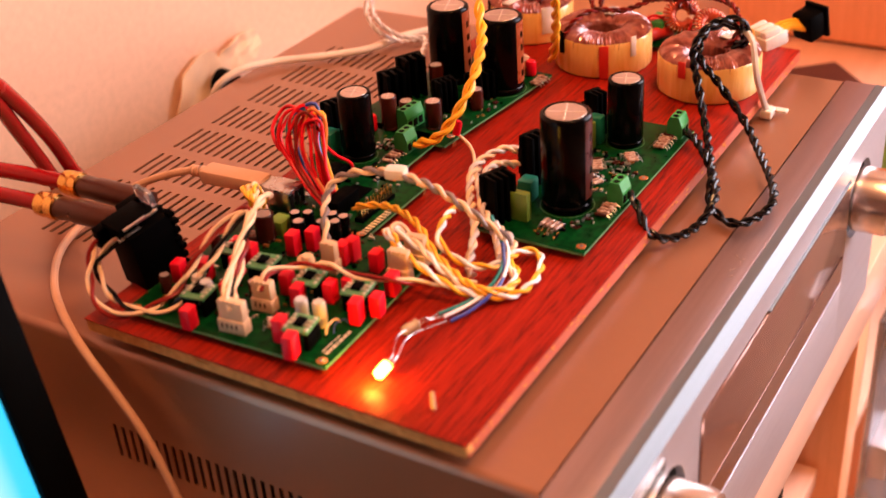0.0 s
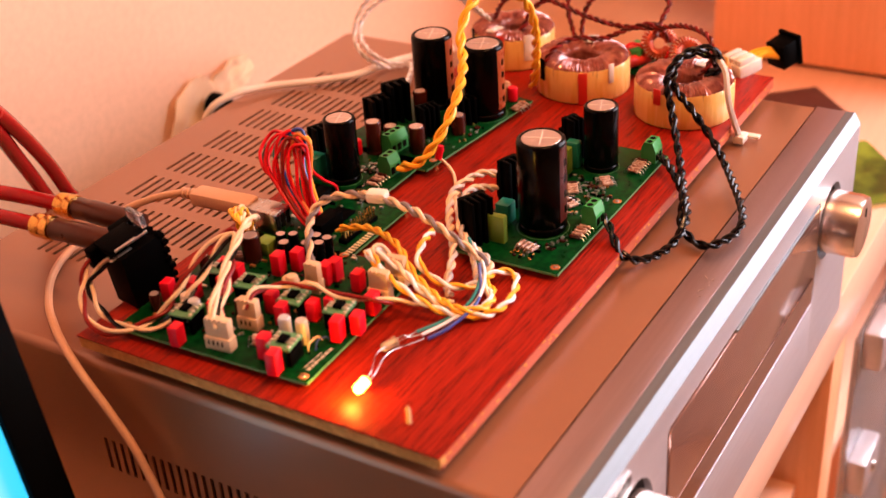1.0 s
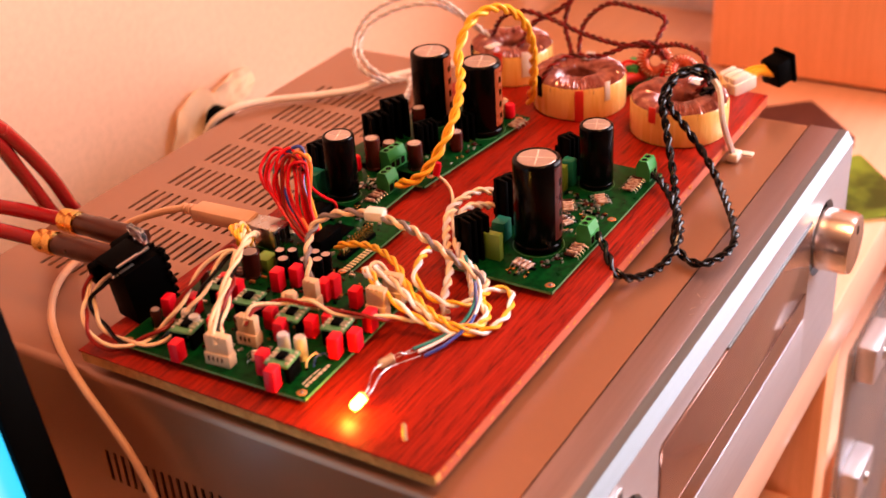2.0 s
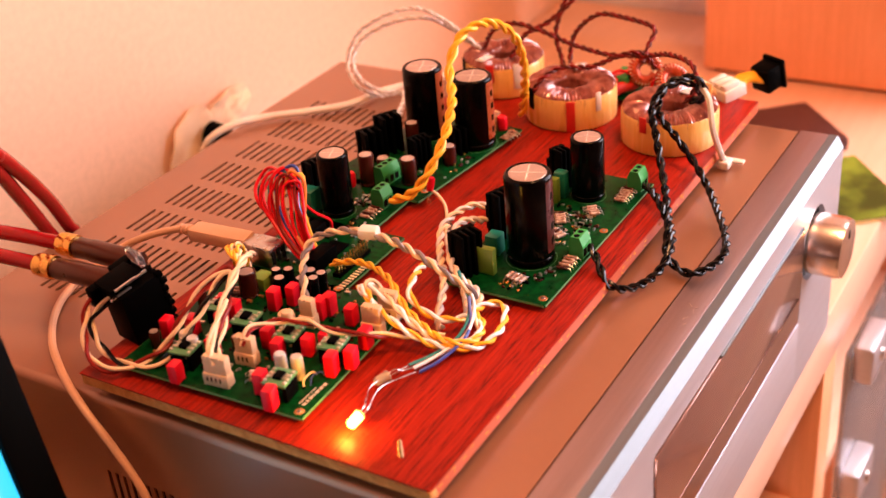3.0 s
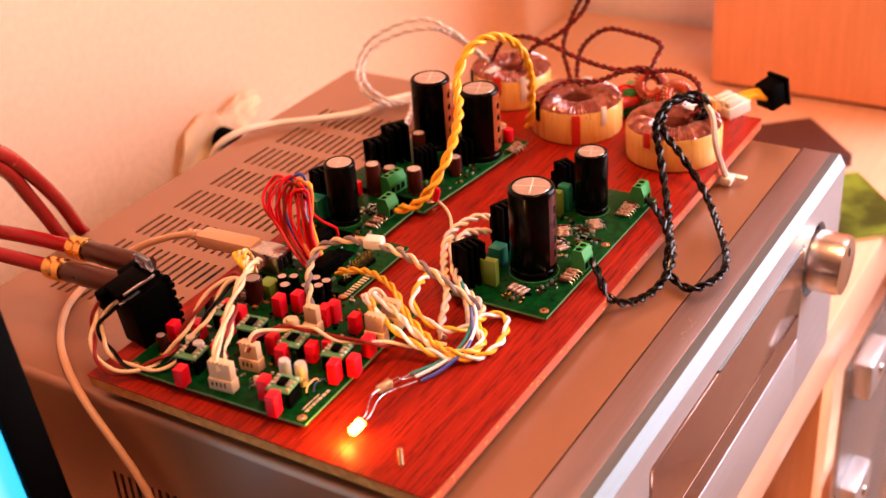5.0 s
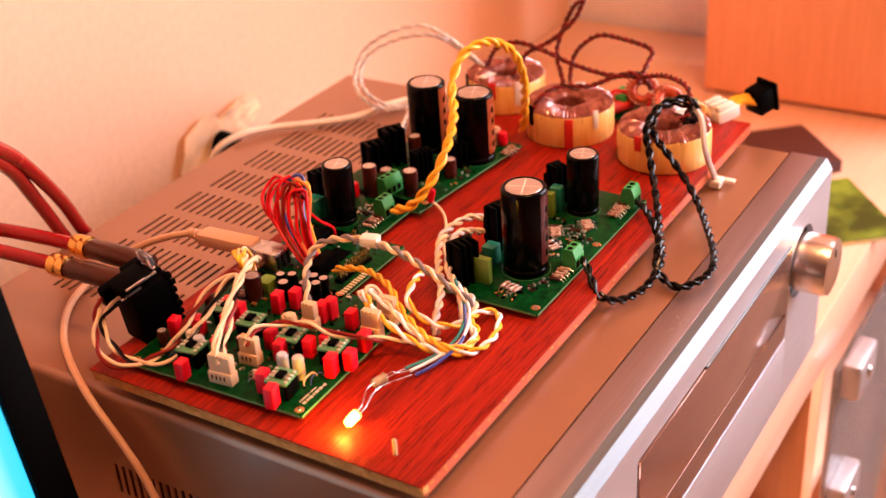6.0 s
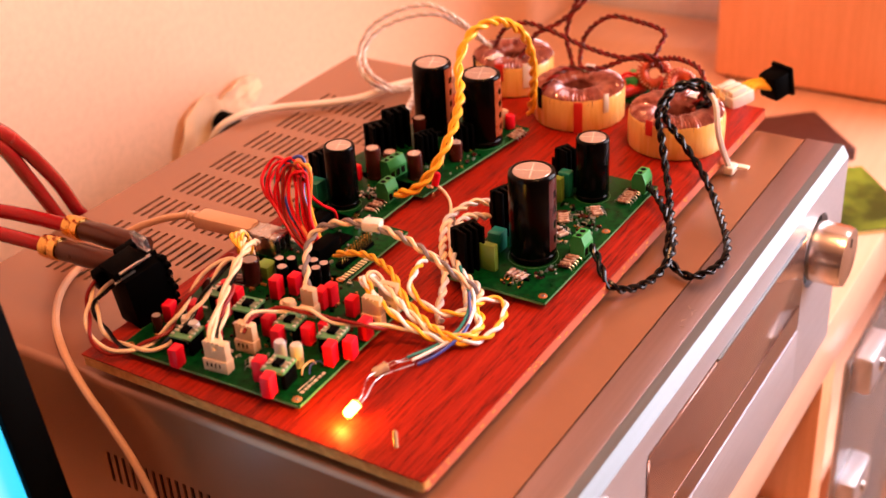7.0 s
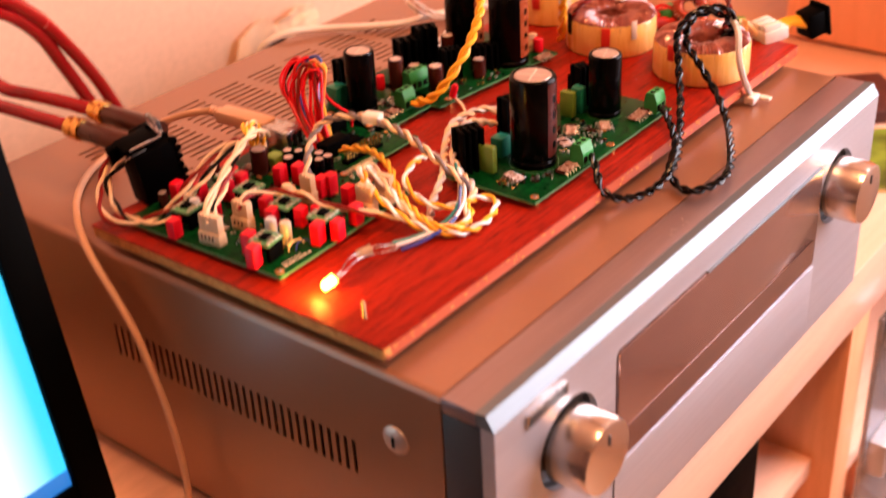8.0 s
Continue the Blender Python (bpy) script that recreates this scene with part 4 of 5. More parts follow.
E_, mE = pcb("rectifier_board", (0.2790, 0.2270), (0.116, 0.074), -6.0, "green rectifier circuit board with two tall capacitors", ((-0.045, -0.0325), (0.0525, -0.032), (0.053, 0.032)))
can(E_, 0.3035, 0.2410, 0.0132, 0.0495, band=M_BAND)
can(E_, 0.3020, 0.2025, 0.0132, 0.0488, band=M_BAND)
terminal(E_, 0.2340, 0.2290, -6, 3)
for x, y, r, h in ((0.2260, 0.2380, 0.0050, 0.021), (0.2430, 0.2370, 0.0045, 0.011), (0.2370, 0.2140, 0.0052, 0.0175), (0.2790, 0.2370, 0.0045, 0.020), (0.2700, 0.2040, 0.0045, 0.013)):
    can(E_, x, y, r, h, M_SLEEVEB)
heatsink(E_, 0.2570, 0.2550, -30, 0.016, 0.012, 0.021, 3)
heatsink(E_, 0.2720, 0.2500, -30, 0.017, 0.012, 0.026, 3)
heatsink(E_, 0.2610, 0.2200, -30, 0.014, 0.010, 0.020)
heatsink(E_, 0.2830, 0.2080, -30, 0.018, 0.010, 0.018)
upright(E_, 0.2190, 0.2460, 0.0030, 0.010, M_RED, label="small red capacitor")
upright(E_, 0.3270, 0.1960, 0.0035, 0.010, M_RED, label="small red capacitor")
film_cap(E_, 0.3290, 0.2120, 0, (0.010, 0.004, 0.030), M_LABEL)
resistor_row(E_, 0.3180, 0.1860, -6, 4, 0.0034, seed=31)
chip_field(E_, 0.2600, 0.2050, 0.05, 0.02, 30, 32, -6)
jst(E_, 0.3270, 0.2020, -30, 2, 0.012)

# ---- toroidal transformers ----


def transformer(x, y, r, h, rz, label, tabs):
    top = empty("toroidal_transformer", label, "transformer", "toroidal transformers")
    m = pose(x, y, ZB, 0, 0, rz)
    n, bm = 144, bmesh.new()
    prof = []
    for k in range(19):
        a = math.pi * (k / 18)
        prof.append(((r + r * 0.36) / 2 - math.cos(a) * (r - r * 0.36) / 2, h * 0.74 + h * 0.27 * math.sin(a)))
    prof = [(r * 0.985, h * 0.10)] + [(q, z) for q, z in reversed(prof)] + [(r * 0.36, h * 0.12), (r * 0.5, 0.004), (r * 0.9, 0.0035)]
    rr = random.Random(int(x * 1e4))
    gl = [rr.uniform(0, 360) for _ in range(3)]
    wav = [rr.uniform(-1, 1) for _ in range(n)]
    rings = []
    for q, z in prof:
        ring = []
        for i in range(n):
            a = 2 * math.pi * i / n
            d = (0.0007 if i % 2 else -0.0006) + 0.0005 * wav[i]
            ring.append(bm.verts.new(m @ Vector(((q + d * 0.4) * math.cos(a), (q + d * 0.4) * math.sin(a), z + d))))
        rings.append(ring)
    for a_, b_ in zip(rings, rings[1:] + rings[:1]):
        for i in range(n):
            bm.faces.new((a_[i], a_[(i + 1) % n], b_[(i + 1) % n], b_[i]))
    part("winding", bm, M_WIND, top, "red copper winding under clear tape", smooth=False)
    bt = bmesh.new()
    rings = []
    for q, z in ((1.0, 0.03), (1.012, 0.06), (1.016, 0.45), (1.012, 0.80), (0.992, 0.86), (0.985, 0.80), (0.985, 0.1)):
        rings.append([bt.verts.new(m @ Vector((r * (q + 0.004 * wav[i * 2]) * math.cos(2 * math.pi * i / 72), r * (q + 0.004 * wav[i * 2]) * math.sin(2 * math.pi * i / 72), h * (z + 0.012 * wav[i * 2 + 1] * (z > 0.7))))) for i in range(72)])
    for a_, b_ in zip(rings, rings[1:] + rings[:1]):
        for i in range(72):
            bt.faces.new((a_[i], a_[(i + 1) % 72], b_[(i + 1) % 72], b_[i]))
    part("tape_band", bt, M_TAPE, top, "glossy yellow tape")
    part("mounting_pad", L([(r * 0.25, 0.0), (r * 0.97, 0.0), (r * 0.97, 0.0033), (r * 0.25, 0.0033)], 40, m, True), M_BLACK, top, "black rubber pad")
    for a, w, z0, z1, mt_ in tabs:
        q = r * 1.035
        part("tab", B((q, 0, (z0 + z1) / 2 * h), (0.0008, w, (z1 - z0) * h), 0.0002, m @ pose(0, 0, 0, 0, 0, a)), mt_, top)
    # pale plate on the crown paints the white glare of the clear tape
    for g in gl[:1]:
        part("clear_tape", B((r * 0.66, 0, h * 1.005), (r * 0.42, r * 0.22, 0.0006), 0.0002, m @ pose(0, 0, 0, 0, 0, g)), M_WNAT, top, "clear tape end, its white glare painted as a pale plate")
    return top


transformer(0.3775, 0.1690, 0.0312, 0.0265, 0, "toroidal transformer taped in yellow on the red board", ((205, 0.006, 0.02, 0.85, M_LABEL), (150, 0.0045, 0.5, 1.05, M_BLACK), (240, 0.004, 0.5, 1.0, M_WNAT)))
transformer(0.3660, 0.0925, 0.0312, 0.0265, 40, "toroidal transformer beside the board edge with black leads", ((130, 0.005, 0.6, 1.0, M_LABEL), (-70, 0.006, 0.1, 1.1, M_TAPE)))
transformer(0.4080, 0.2380, 0.0295, 0.0265, 80, "toroidal transformer taped in yellow behind the tall capacitors", ((110, 0.006, 0.5, 1.0, M_LABEL), (60, 0.004, 0.4, 1.0, M_BLACK), (150, 0.009, 0.3, 1.0, M_WNAT)))

# ---- mains filter with its connector and switch ----
F = empty("mains_filter", "small mains filter board with two copper chokes", "circuit board")
part("laminate", B((0.4190, 0.1290, ZB + 0.004), (0.034, 0.060, 0.0016), 0.0002), M_PCB, F)
for y in (0.105, 0.152):
    part("standoff", L([(0, ZB), (0.0025, ZB), (0.0025, ZB + 0.0033), (0, ZB + 0.0033)], 6, M4(0.419, y, 0)), M_GOLD, F)


def choke(parent, x, y, z, tilt, rz):
    m = pose(x, y, z, tilt, 0, rz)
    turns, run = 26, []
    for i in range(turns * 14):
        a, b = 2 * math.pi * 0.93 * i / (turns * 14), 2 * math.pi * i / 14
        q = 0.0082 + 0.0038 * math.cos(b)
        run.append(m @ Vector((q * math.cos(a), q * math.sin(a), 0.0042 * math.sin(b))))
    bm = tube(bmesh.new(), run, 0.0009, 6)
    o = part("choke", bm, M_COPPER, parent, "ring choke wound in copper wire")
    part("core", L([(0.0052, -0.0033), (0.0112, -0.0033), (0.0112, 0.0033), (0.0052, 0.0033)], 32, m, True), M_WNAT, o)


choke(F, 0.4230, 0.1330, 0.0330, 62, -62)
choke(F, 0.4150, 0.1100, 0.0310, 55, -48)
for y, z in ((0.1490, 0.0255), (0.1450, 0.0215)):
    part("red_capacitor", L([(0, -0.011), (0.0040, -0.0105), (0.0042, -0.009), (0.0042, 0.009), (0.0040, 0.0105), (0, 0.011)], 20, pose(0.4130 + (y - 0.145) * 2, y, z + 0.001, 90, 0, 62)), M_LABEL, F)
part("fuse_block", B((0.4220, 0.1480, 0.0240), (0.02, 0.012, 0.012), 0.001), M_TERM, F)
part("input_block", B((0.4300, 0.1000, 0.0230), (0.012, 0.010, 0.010), 0.001), M_OLIVE, F)
part("wire_link", T([(0.405, 0.158, 0.024), (0.412, 0.150, 0.034), (0.420, 0.142, 0.030)], 0.001), M_W["red"], F)
part("wire_link", T([(0.412, 0.125, 0.024), (0.418, 0.120, 0.036), (0.424, 0.112, 0.030)], 0.001), M_W["red"], F)

cn = empty("plug_connector", "white nylon mains connector on yellow leads", "connector")
mk_ = pose(0.4420, 0.0800, 0.0150, 0, -8, -28)
bm = bmesh.new()
box(bm, (0, 0, 0.003), (0.020, 0.019, 0.009), 0.001, mk_)
for k in (-1, 0, 1):
    box(bm, (-0.002, k * 0.006, 0.0095), (0.014, 0.0048, 0.005), 0.001, mk_)
part("housing", bm, M_WNAT, cn)
for k in (-1, 0, 1):
    part("lead", T([mk_ @ Vector((0.009, 0.005 * k, 0.003)), mk_ @ Vector((0.017, 0.004 * k, 0.005)), (0.462, 0.0600 + 0.003 * k, 0.0225 + 0.003 * k)], 0.0022), M_W["yellow"], cn)
part("lead", T([mk_ @ Vector((-0.009, 0, 0.004)), (0.430, 0.094, 0.026), (0.424, 0.102, 0.024)], 0.0022), M_W["cream"], cn)
sw = part("socket_shell", B((0, 0, 0), (0.015, 0.016, 0.018), 0.0012, pose(0.4665, 0.0600, 0.0215, 0, -12, -25)), M_BLACK, cn, "black rocker switch shell")
part("flange", B((0.008, 0, 0), (0.003, 0.0185, 0.022), 0.0008, pose(0.4665, 0.0600, 0.0215, 0, -12, -25)), M_BLACK, sw)

# ---- audio jack block and its cables ----
jb = empty("jack_block", "black audio jack block standing on the board", "connector")
mj = pose(0.0445, 0.2625, ZB, 4, -9, -12)
part("housing", B((0.001, 0, 0.0175), (0.024, 0.019, 0.035), 0.0005, mj), M_BLACK, jb)
for k in range(6):
    part("rib", B((0.0132, -0.0082 + 0.0032 * k, 0.0185 - 0.0012 * (k % 2)), (0.0034, 0.0016, 0.036), 0.0003, mj), M_BLACK, jb)
for k in range(7):
    part("side_tooth", B((0.0140 + 0.0006 * (k % 3), -0.0088, 0.003 + 0.0052 * k), (0.0036, 0.0030, 0.0030), 0.0004, mj), M_BLACK, jb)
part("top_cap", B((-0.003, 0.002, 0.0383), (0.020, 0.015, 0.003), 0.0005, mj), M_BLACK, jb)
part("socket_collar", B((0.006, 0.0125, 0.0325), (0.013, 0.006, 0.012), 0.001, mj), M_BLACK, jb)
part("socket_collar", B((-0.010, 0.0125, 0.0290), (0.013, 0.006, 0.012), 0.001, mj), M_BLACK, jb)
for k, (xx, zz) in enumerate(((-0.008, 0.035), (-0.004, 0.039), (0.003, 0.0385))):
    part("contact", B((xx, -0.0055, zz), (0.013, 0.0016, 0.0012), 0.0002, mj), M_STEEL, jb)
part("tab", B((0.0120, 0.006, 0.0405), (0.003, 0.013, 0.008), 0.0006, mj), M_GLASS, jb, "pale plastic tab")
for i, (p0, p1) in enumerate((((0.0585, 0.2740, 0.0465), (0.0560, 0.3270, 0.0470)), ((0.0430, 0.2720, 0.0425), (0.0390, 0.3290, 0.0425)))):
    p0, p1 = Vector(p0), Vector(p1)
    top = empty("audio_plug", "brown audio plug with a gold ring on a red cable", "plug", "audio plugs")
    q = (p1 - p0).to_track_quat("Z", "Y").to_matrix().to_4x4()
    m = Matrix.Translation(p0) @ q
    ln = (p1 - p0).length
    part("barrel", L([(0, -0.004), (0.0055, -0.004), (0.0058, 0.004), (0.0062, 0.005), (0.0064, ln * 0.55), (0.0058, ln * 0.58), (0.0060, ln * 0.75), (0.0052, ln * 0.78), (0, ln * 0.78)], 28, m), M_RCA, top)
    part("gold_ring", L([(0.0045, ln * 0.775), (0.0066, ln * 0.78), (0.0070, ln * 0.84), (0.0060, ln * 0.88), (0.0067, ln * 0.92), (0.0062, ln * 0.99), (0.004, ln)], 28, m, True), M_GOLD, top, "gold plated ring")
    far = ((0.052, 0.360, 0.0475), (0.047, 0.395, 0.047), (0.040, 0.440, 0.045)) if i == 0 else ((0.0365, 0.362, 0.0425), (0.034, 0.400, 0.042), (0.030, 0.440, 0.040))
    part("cable", T([tuple(p1 - (p1 - p0) * 0.1)] + list(far) + [(-0.05 - 0.02 * i, 0.47, 0.02), (-0.2, 0.475, -0.02 - 0.01 * i)], 0.0042, 12, 0.003), M_W["redcable"], top)
for i, pts in enumerate((((0.124, 0.425, -0.14), (0.125, 0.424, -0.06), (0.1200, 0.4160, -0.0080), (0.1110, 0.4090, 0.0090), (0.0840, 0.3900, 0.0500), (0.0500, 0.3620, 0.0920), (0.0050, 0.3300, 0.1240), (-0.06, 0.30, 0.145)),
                         ((0.143, 0.430, -0.14), (0.143, 0.426, -0.06), (0.1380, 0.4160, -0.0130), (0.1300, 0.4110, 0.0010), (0.1100, 0.3980, 0.0330), (0.0770, 0.3750, 0.0730), (0.0450, 0.3520, 0.1050), (0.0050, 0.3240, 0.1330), (-0.05, 0.31, 0.150)))):
    pts = list(pts) + [(-0.16, 0.33, 0.10 + 0.01 * i), (-0.25, 0.46, -0.05), (-0.30, 0.485, TT + 0.004)]
    cable("audio_cable", pts, 0.0044, "redcable", "glossy red audio cable rising behind the receiver", step=0.004, segs=12)

# ---- USB plug and its lead ----
ub = empty("usb_plug", "ivory USB plug with its long ivory lead", "cable")
mu_ = pose(0.1220, 0.2640, 0.0290, 0, 0, 4)
part("plug_body", B((0, 0.006, 0), (0.0125, 0.040, 0.0085), 0.0018, mu_), M_W["usb"], ub)
part("metal_shell", B((0, -0.018, 0), (0.0118, 0.012, 0.0048), 0.0005, mu_), M_STEEL, ub)
part("strain_relief", L([(0, 0), (0.0036, 0.0), (0.0036, 0.0018), (0.0024, 0.0022), (0.0024, 0.0034), (0.0034, 0.0038), (0.0034, 0.0054), (0.0024, 0.0058), (0.0024, 0.0070), (0.0032, 0.0074), (0.0032, 0.0090), (0.0024, 0.0094), (0, 0.011)], 16, mu_ @ pose(0, 0.026, 0, -90)), M_W["usb"], ub)
part("lead", T([(0.1190, 0.2980, 0.0295), (0.113, 0.313, 0.026), (0.105, 0.332, 0.018), (0.092, 0.345, 0.008), (0.070, 0.348, 0.0035), (0.048, 0.338, 0.0026), (0.026, 0.318, 0.0026), (0.010, 0.296, 0.0026),
               (-0.001, 0.277, 0.0018), (-0.0065, 0.262, -0.006), (-0.0085, 0.246, -0.022), (-0.0100, 0.233, -0.038), (-0.0110, 0.222, -0.062), (-0.0115, 0.214, -0.090), (-0.0125, 0.209, -0.125), (-0.020, 0.200, TT + 0.003), (-0.05, 0.15, TT + 0.003), (-0.12, 0.12, TT + 0.003)],
             0.0022, 10, 0.002), M_W["usb"], ub)

# ---- wiring ----
Y = "yellow"
twisted("twisted_cable", [(0.207, 0.2085, 0.022), (0.210, 0.194, 0.029), (0.220, 0.185, 0.044), (0.235, 0.183, 0.059), (0.250, 0.186, 0.074), (0.265, 0.195, 0.089), (0.280, 0.194, 0.103), (0.300, 0.187, 0.105),
                          (0.320, 0.181, 0.091), (0.337, 0.183, 0.064), (0.345, 0.188, 0.036), (0.352, 0.194, 0.020)], 0.0016, (Y, Y), 0.021, "arched yellow twisted cable from terminal to transformer")
twisted("twisted_cable", [(0.2025, 0.0745, 0.0225), (0.197, 0.068, 0.020), (0.187, 0.057, 0.012), (0.196, 0.049, 0.005), (0.215, 0.041, 0.005), (0.237, 0.040, 0.012), (0.268, 0.054, 0.012), (0.290, 0.066, 0.023), (0.308, 0.078, 0.040),
                          (0.320, 0.086, 0.055), (0.335, 0.082, 0.065), (0.350, 0.071, 0.065), (0.362, 0.068, 0.052), (0.368, 0.073, 0.041)], 0.0013, ("black", "black"), 0.017, "black twisted cable looped over the board edge", group="black leads")
twisted("twisted_cable", [(0.2825, 0.0750, 0.0225), (0.269, 0.063, 0.024), (0.254, 0.049, 0.016), (0.239, 0.044, 0.008), (0.230, 0.035, 0.0042), (0.226, 0.023, 0.0042), (0.240, 0.014, 0.006), (0.257, 0.015, 0.010),
                          (0.300, 0.038, 0.010), (0.318, 0.055, 0.020), (0.326, 0.072, 0.034), (0.333, 0.087, 0.046), (0.340, 0.086, 0.059), (0.350, 0.076, 0.061), (0.360, 0.070, 0.051), (0.366, 0.078, 0.041)], 0.0013, ("black", "black"), 0.017, "black twisted cable hanging down to the silver strip", group="black leads")
twisted("twisted_cable", [(0.330, 0.285, 0.004), (0.383, 0.312, 0.0035), (0.373, 0.327, 0.005), (0.360, 0.337, 0.017), (0.370, 0.351, 0.030), (0.380, 0.345, 0.050), (0.390, 0.325, 0.063), (0.400, 0.304, 0.067), (0.400, 0.282, 0.061), (0.402, 0.263, 0.048), (0.404, 0.254, 0.040)],
        0.0009, ("white", "tin"), 0.010, "white twisted cable in a tall loop", group="white loops")
twisted("twisted_cable", [(0.333, 0.288, 0.007), (0.380, 0.309, 0.0065), (0.370, 0.322, 0.010), (0.362, 0.335, 0.022), (0.371, 0.346, 0.034), (0.381, 0.339, 0.048), (0.391, 0.319, 0.058), (0.401, 0.298, 0.060), (0.401, 0.278, 0.055), (0.403, 0.263, 0.045), (0.405, 0.254, 0.040)],
        0.0009, ("white", "tin"), 0.010, "white twisted cable in a tall loop", group="white loops")
cable("power_lead", [(0.425, 0.300, 0.0042), (0.405, 0.316, 0.0042), (0.380, 0.332, 0.0042), (0.353, 0.341, 0.0042), (0.330, 0.364, 0.0042), (0.309, 0.389, 0.0045), (0.287, 0.403, 0.0048), (0.272, 0.416, -0.006), (0.275, 0.428, -0.035), (0.312, 0.436, -0.050), (0.350, 0.453, -0.046)],
      0.0027, "cord", "white mains cord lying across the cover to the wall")
dark = "dark brown twisted transformer leads in the air"
for pts in (
    [(0.3500, 0.1850, 0.0360), (0.356, 0.180, 0.046), (0.370, 0.172, 0.050), (0.380, 0.155, 0.049), (0.390, 0.139, 0.055), (0.400, 0.127, 0.055), (0.412, 0.121, 0.040)],
    [(0.405, 0.252, 0.041), (0.4, 0.240, 0.058), (0.400, 0.223, 0.065), (0.400, 0.202, 0.062), (0.400, 0.178, 0.055), (0.400, 0.152, 0.051), (0.400, 0.127, 0.053), (0.390, 0.103, 0.061), (0.375, 0.081, 0.062), (0.366, 0.076, 0.050), (0.364, 0.082, 0.040)],
    [(0.410, 0.131, 0.044), (0.420, 0.129, 0.054), (0.430, 0.130, 0.062), (0.430, 0.153, 0.067), (0.430, 0.171, 0.067), (0.430, 0.186, 0.056), (0.430, 0.193, 0.042), (0.422, 0.188, 0.024), (0.420, 0.160, 0.021)],
    [(0.425, 0.180, 0.095), (0.420, 0.186, 0.080), (0.410, 0.201, 0.065), (0.400, 0.214, 0.058), (0.395, 0.221, 0.046), (0.392, 0.224, 0.038)],
    [(0.425, 0.180, 0.095), (0.431, 0.193, 0.084), (0.430, 0.205, 0.053), (0.425, 0.200, 0.036), (0.420, 0.190, 0.024), (0.418, 0.161, 0.021)],
):
    twisted("twisted_cable", pts, 0.0010, ("maroon", "brown"), 0.011, dark, group="transformer leads")
inputs = "cream and brown twisted input wires from the jack block"
for pts, cols in (
    ([(0.0370, 0.2660, 0.0480), (0.0340, 0.2730, 0.0460), (0.0260, 0.2780, 0.0400), (0.0150, 0.2740, 0.0300), (0.0050, 0.2630, 0.0220), (0.0030, 0.2480, 0.0190), (0.0130, 0.2380, 0.0190), (0.0260, 0.2310, 0.0230), (0.0370, 0.2280, 0.0320), (0.0530, 0.2260, 0.0420),
      (0.0640, 0.2200, 0.0490), (0.0660, 0.2130, 0.0510), (0.0580, 0.2080, 0.0470), (0.0430, 0.2000, 0.0410), (0.0310, 0.1950, 0.0360), (0.0195, 0.1910, 0.0310)], ("cream", "maroon")),
    ([(0.0340, 0.2620, 0.0440), (0.0310, 0.2660, 0.0420), (0.0230, 0.2730, 0.0340), (0.0190, 0.2730, 0.0290), (0.0140, 0.2630, 0.0220), (0.0110, 0.2490, 0.0190), (0.0120, 0.2320, 0.0190), (0.0200, 0.2250, 0.0215), (0.0300, 0.2190, 0.0300), (0.0460, 0.2170, 0.0400),
      (0.0590, 0.2160, 0.0480), (0.0640, 0.2110, 0.0510), (0.0540, 0.2060, 0.0460), (0.0410, 0.2010, 0.0400), (0.0300, 0.1960, 0.0360), (0.0185, 0.1870, 0.0310)], ("cream", "black")),
    ([(0.0170, 0.1875, 0.0305), (0.022, 0.194, 0.036), (0.044, 0.203, 0.044), (0.066, 0.209, 0.052), (0.080, 0.214, 0.051), (0.092, 0.222, 0.044), (0.104, 0.232, 0.036)], ("cream", "cream")),
):
    twisted("signal_wires", pts, 0.0011, cols, 0.034, inputs, group="input wires")
twisted("signal_wires", [(0.0350, 0.1855, 0.031), (0.042, 0.186, 0.036), (0.049, 0.185, 0.035), (0.058, 0.178, 0.034), (0.064, 0.166, 0.033), (0.065, 0.151, 0.031), (0.071, 0.138, 0.029), (0.080, 0.129, 0.025), (0.092, 0.120, 0.020), (0.100, 0.108, 0.018)], 0.0010, ("cream", "maroon"), 0.035, "cream and brown wire pair lying over the chips")
twisted("signal_wires", [(0.0925, 0.1435, 0.0300), (0.095, 0.150, 0.036), (0.100, 0.158, 0.035), (0.092, 0.145, 0.033), (0.087, 0.128, 0.028), (0.088, 0.112, 0.021), (0.093, 0.099, 0.0175), (0.102, 0.088, 0.0165), (0.120, 0.086, 0.0165), (0.138, 0.094, 0.0165), (0.133, 0.102, 0.019),
                         (0.111, 0.106, 0.022), (0.106, 0.120, 0.024), (0.110, 0.134, 0.030), (0.121, 0.137, 0.035), (0.142, 0.142, 0.030), (0.150, 0.140, 0.024)], 0.00105, (Y, "white"), 0.019, "yellow and white twisted wires looped on the board")
twisted("signal_wires", [(0.1230, 0.1925, 0.0270), (0.121, 0.188, 0.031), (0.121, 0.169, 0.035), (0.114, 0.149, 0.034), (0.102, 0.132, 0.028), (0.095, 0.113, 0.022), (0.094, 0.099, 0.020), (0.104, 0.092, 0.018), (0.118, 0.096, 0.017), (0.128, 0.108, 0.019)], 0.00105, (Y, Y), 0.018, "yellow twisted wires from the pin header")
twisted("signal_wires", [(0.1045, 0.1445, 0.0300), (0.104, 0.152, 0.037), (0.099, 0.152, 0.037), (0.098, 0.139, 0.033), (0.093, 0.122, 0.026), (0.094, 0.109, 0.019), (0.099, 0.096, 0.0180), (0.112, 0.094, 0.017), (0.122, 0.104, 0.020)], 0.00105, ("cream", "white"), 0.024, "cream and yellow wires from the nylon connectors")
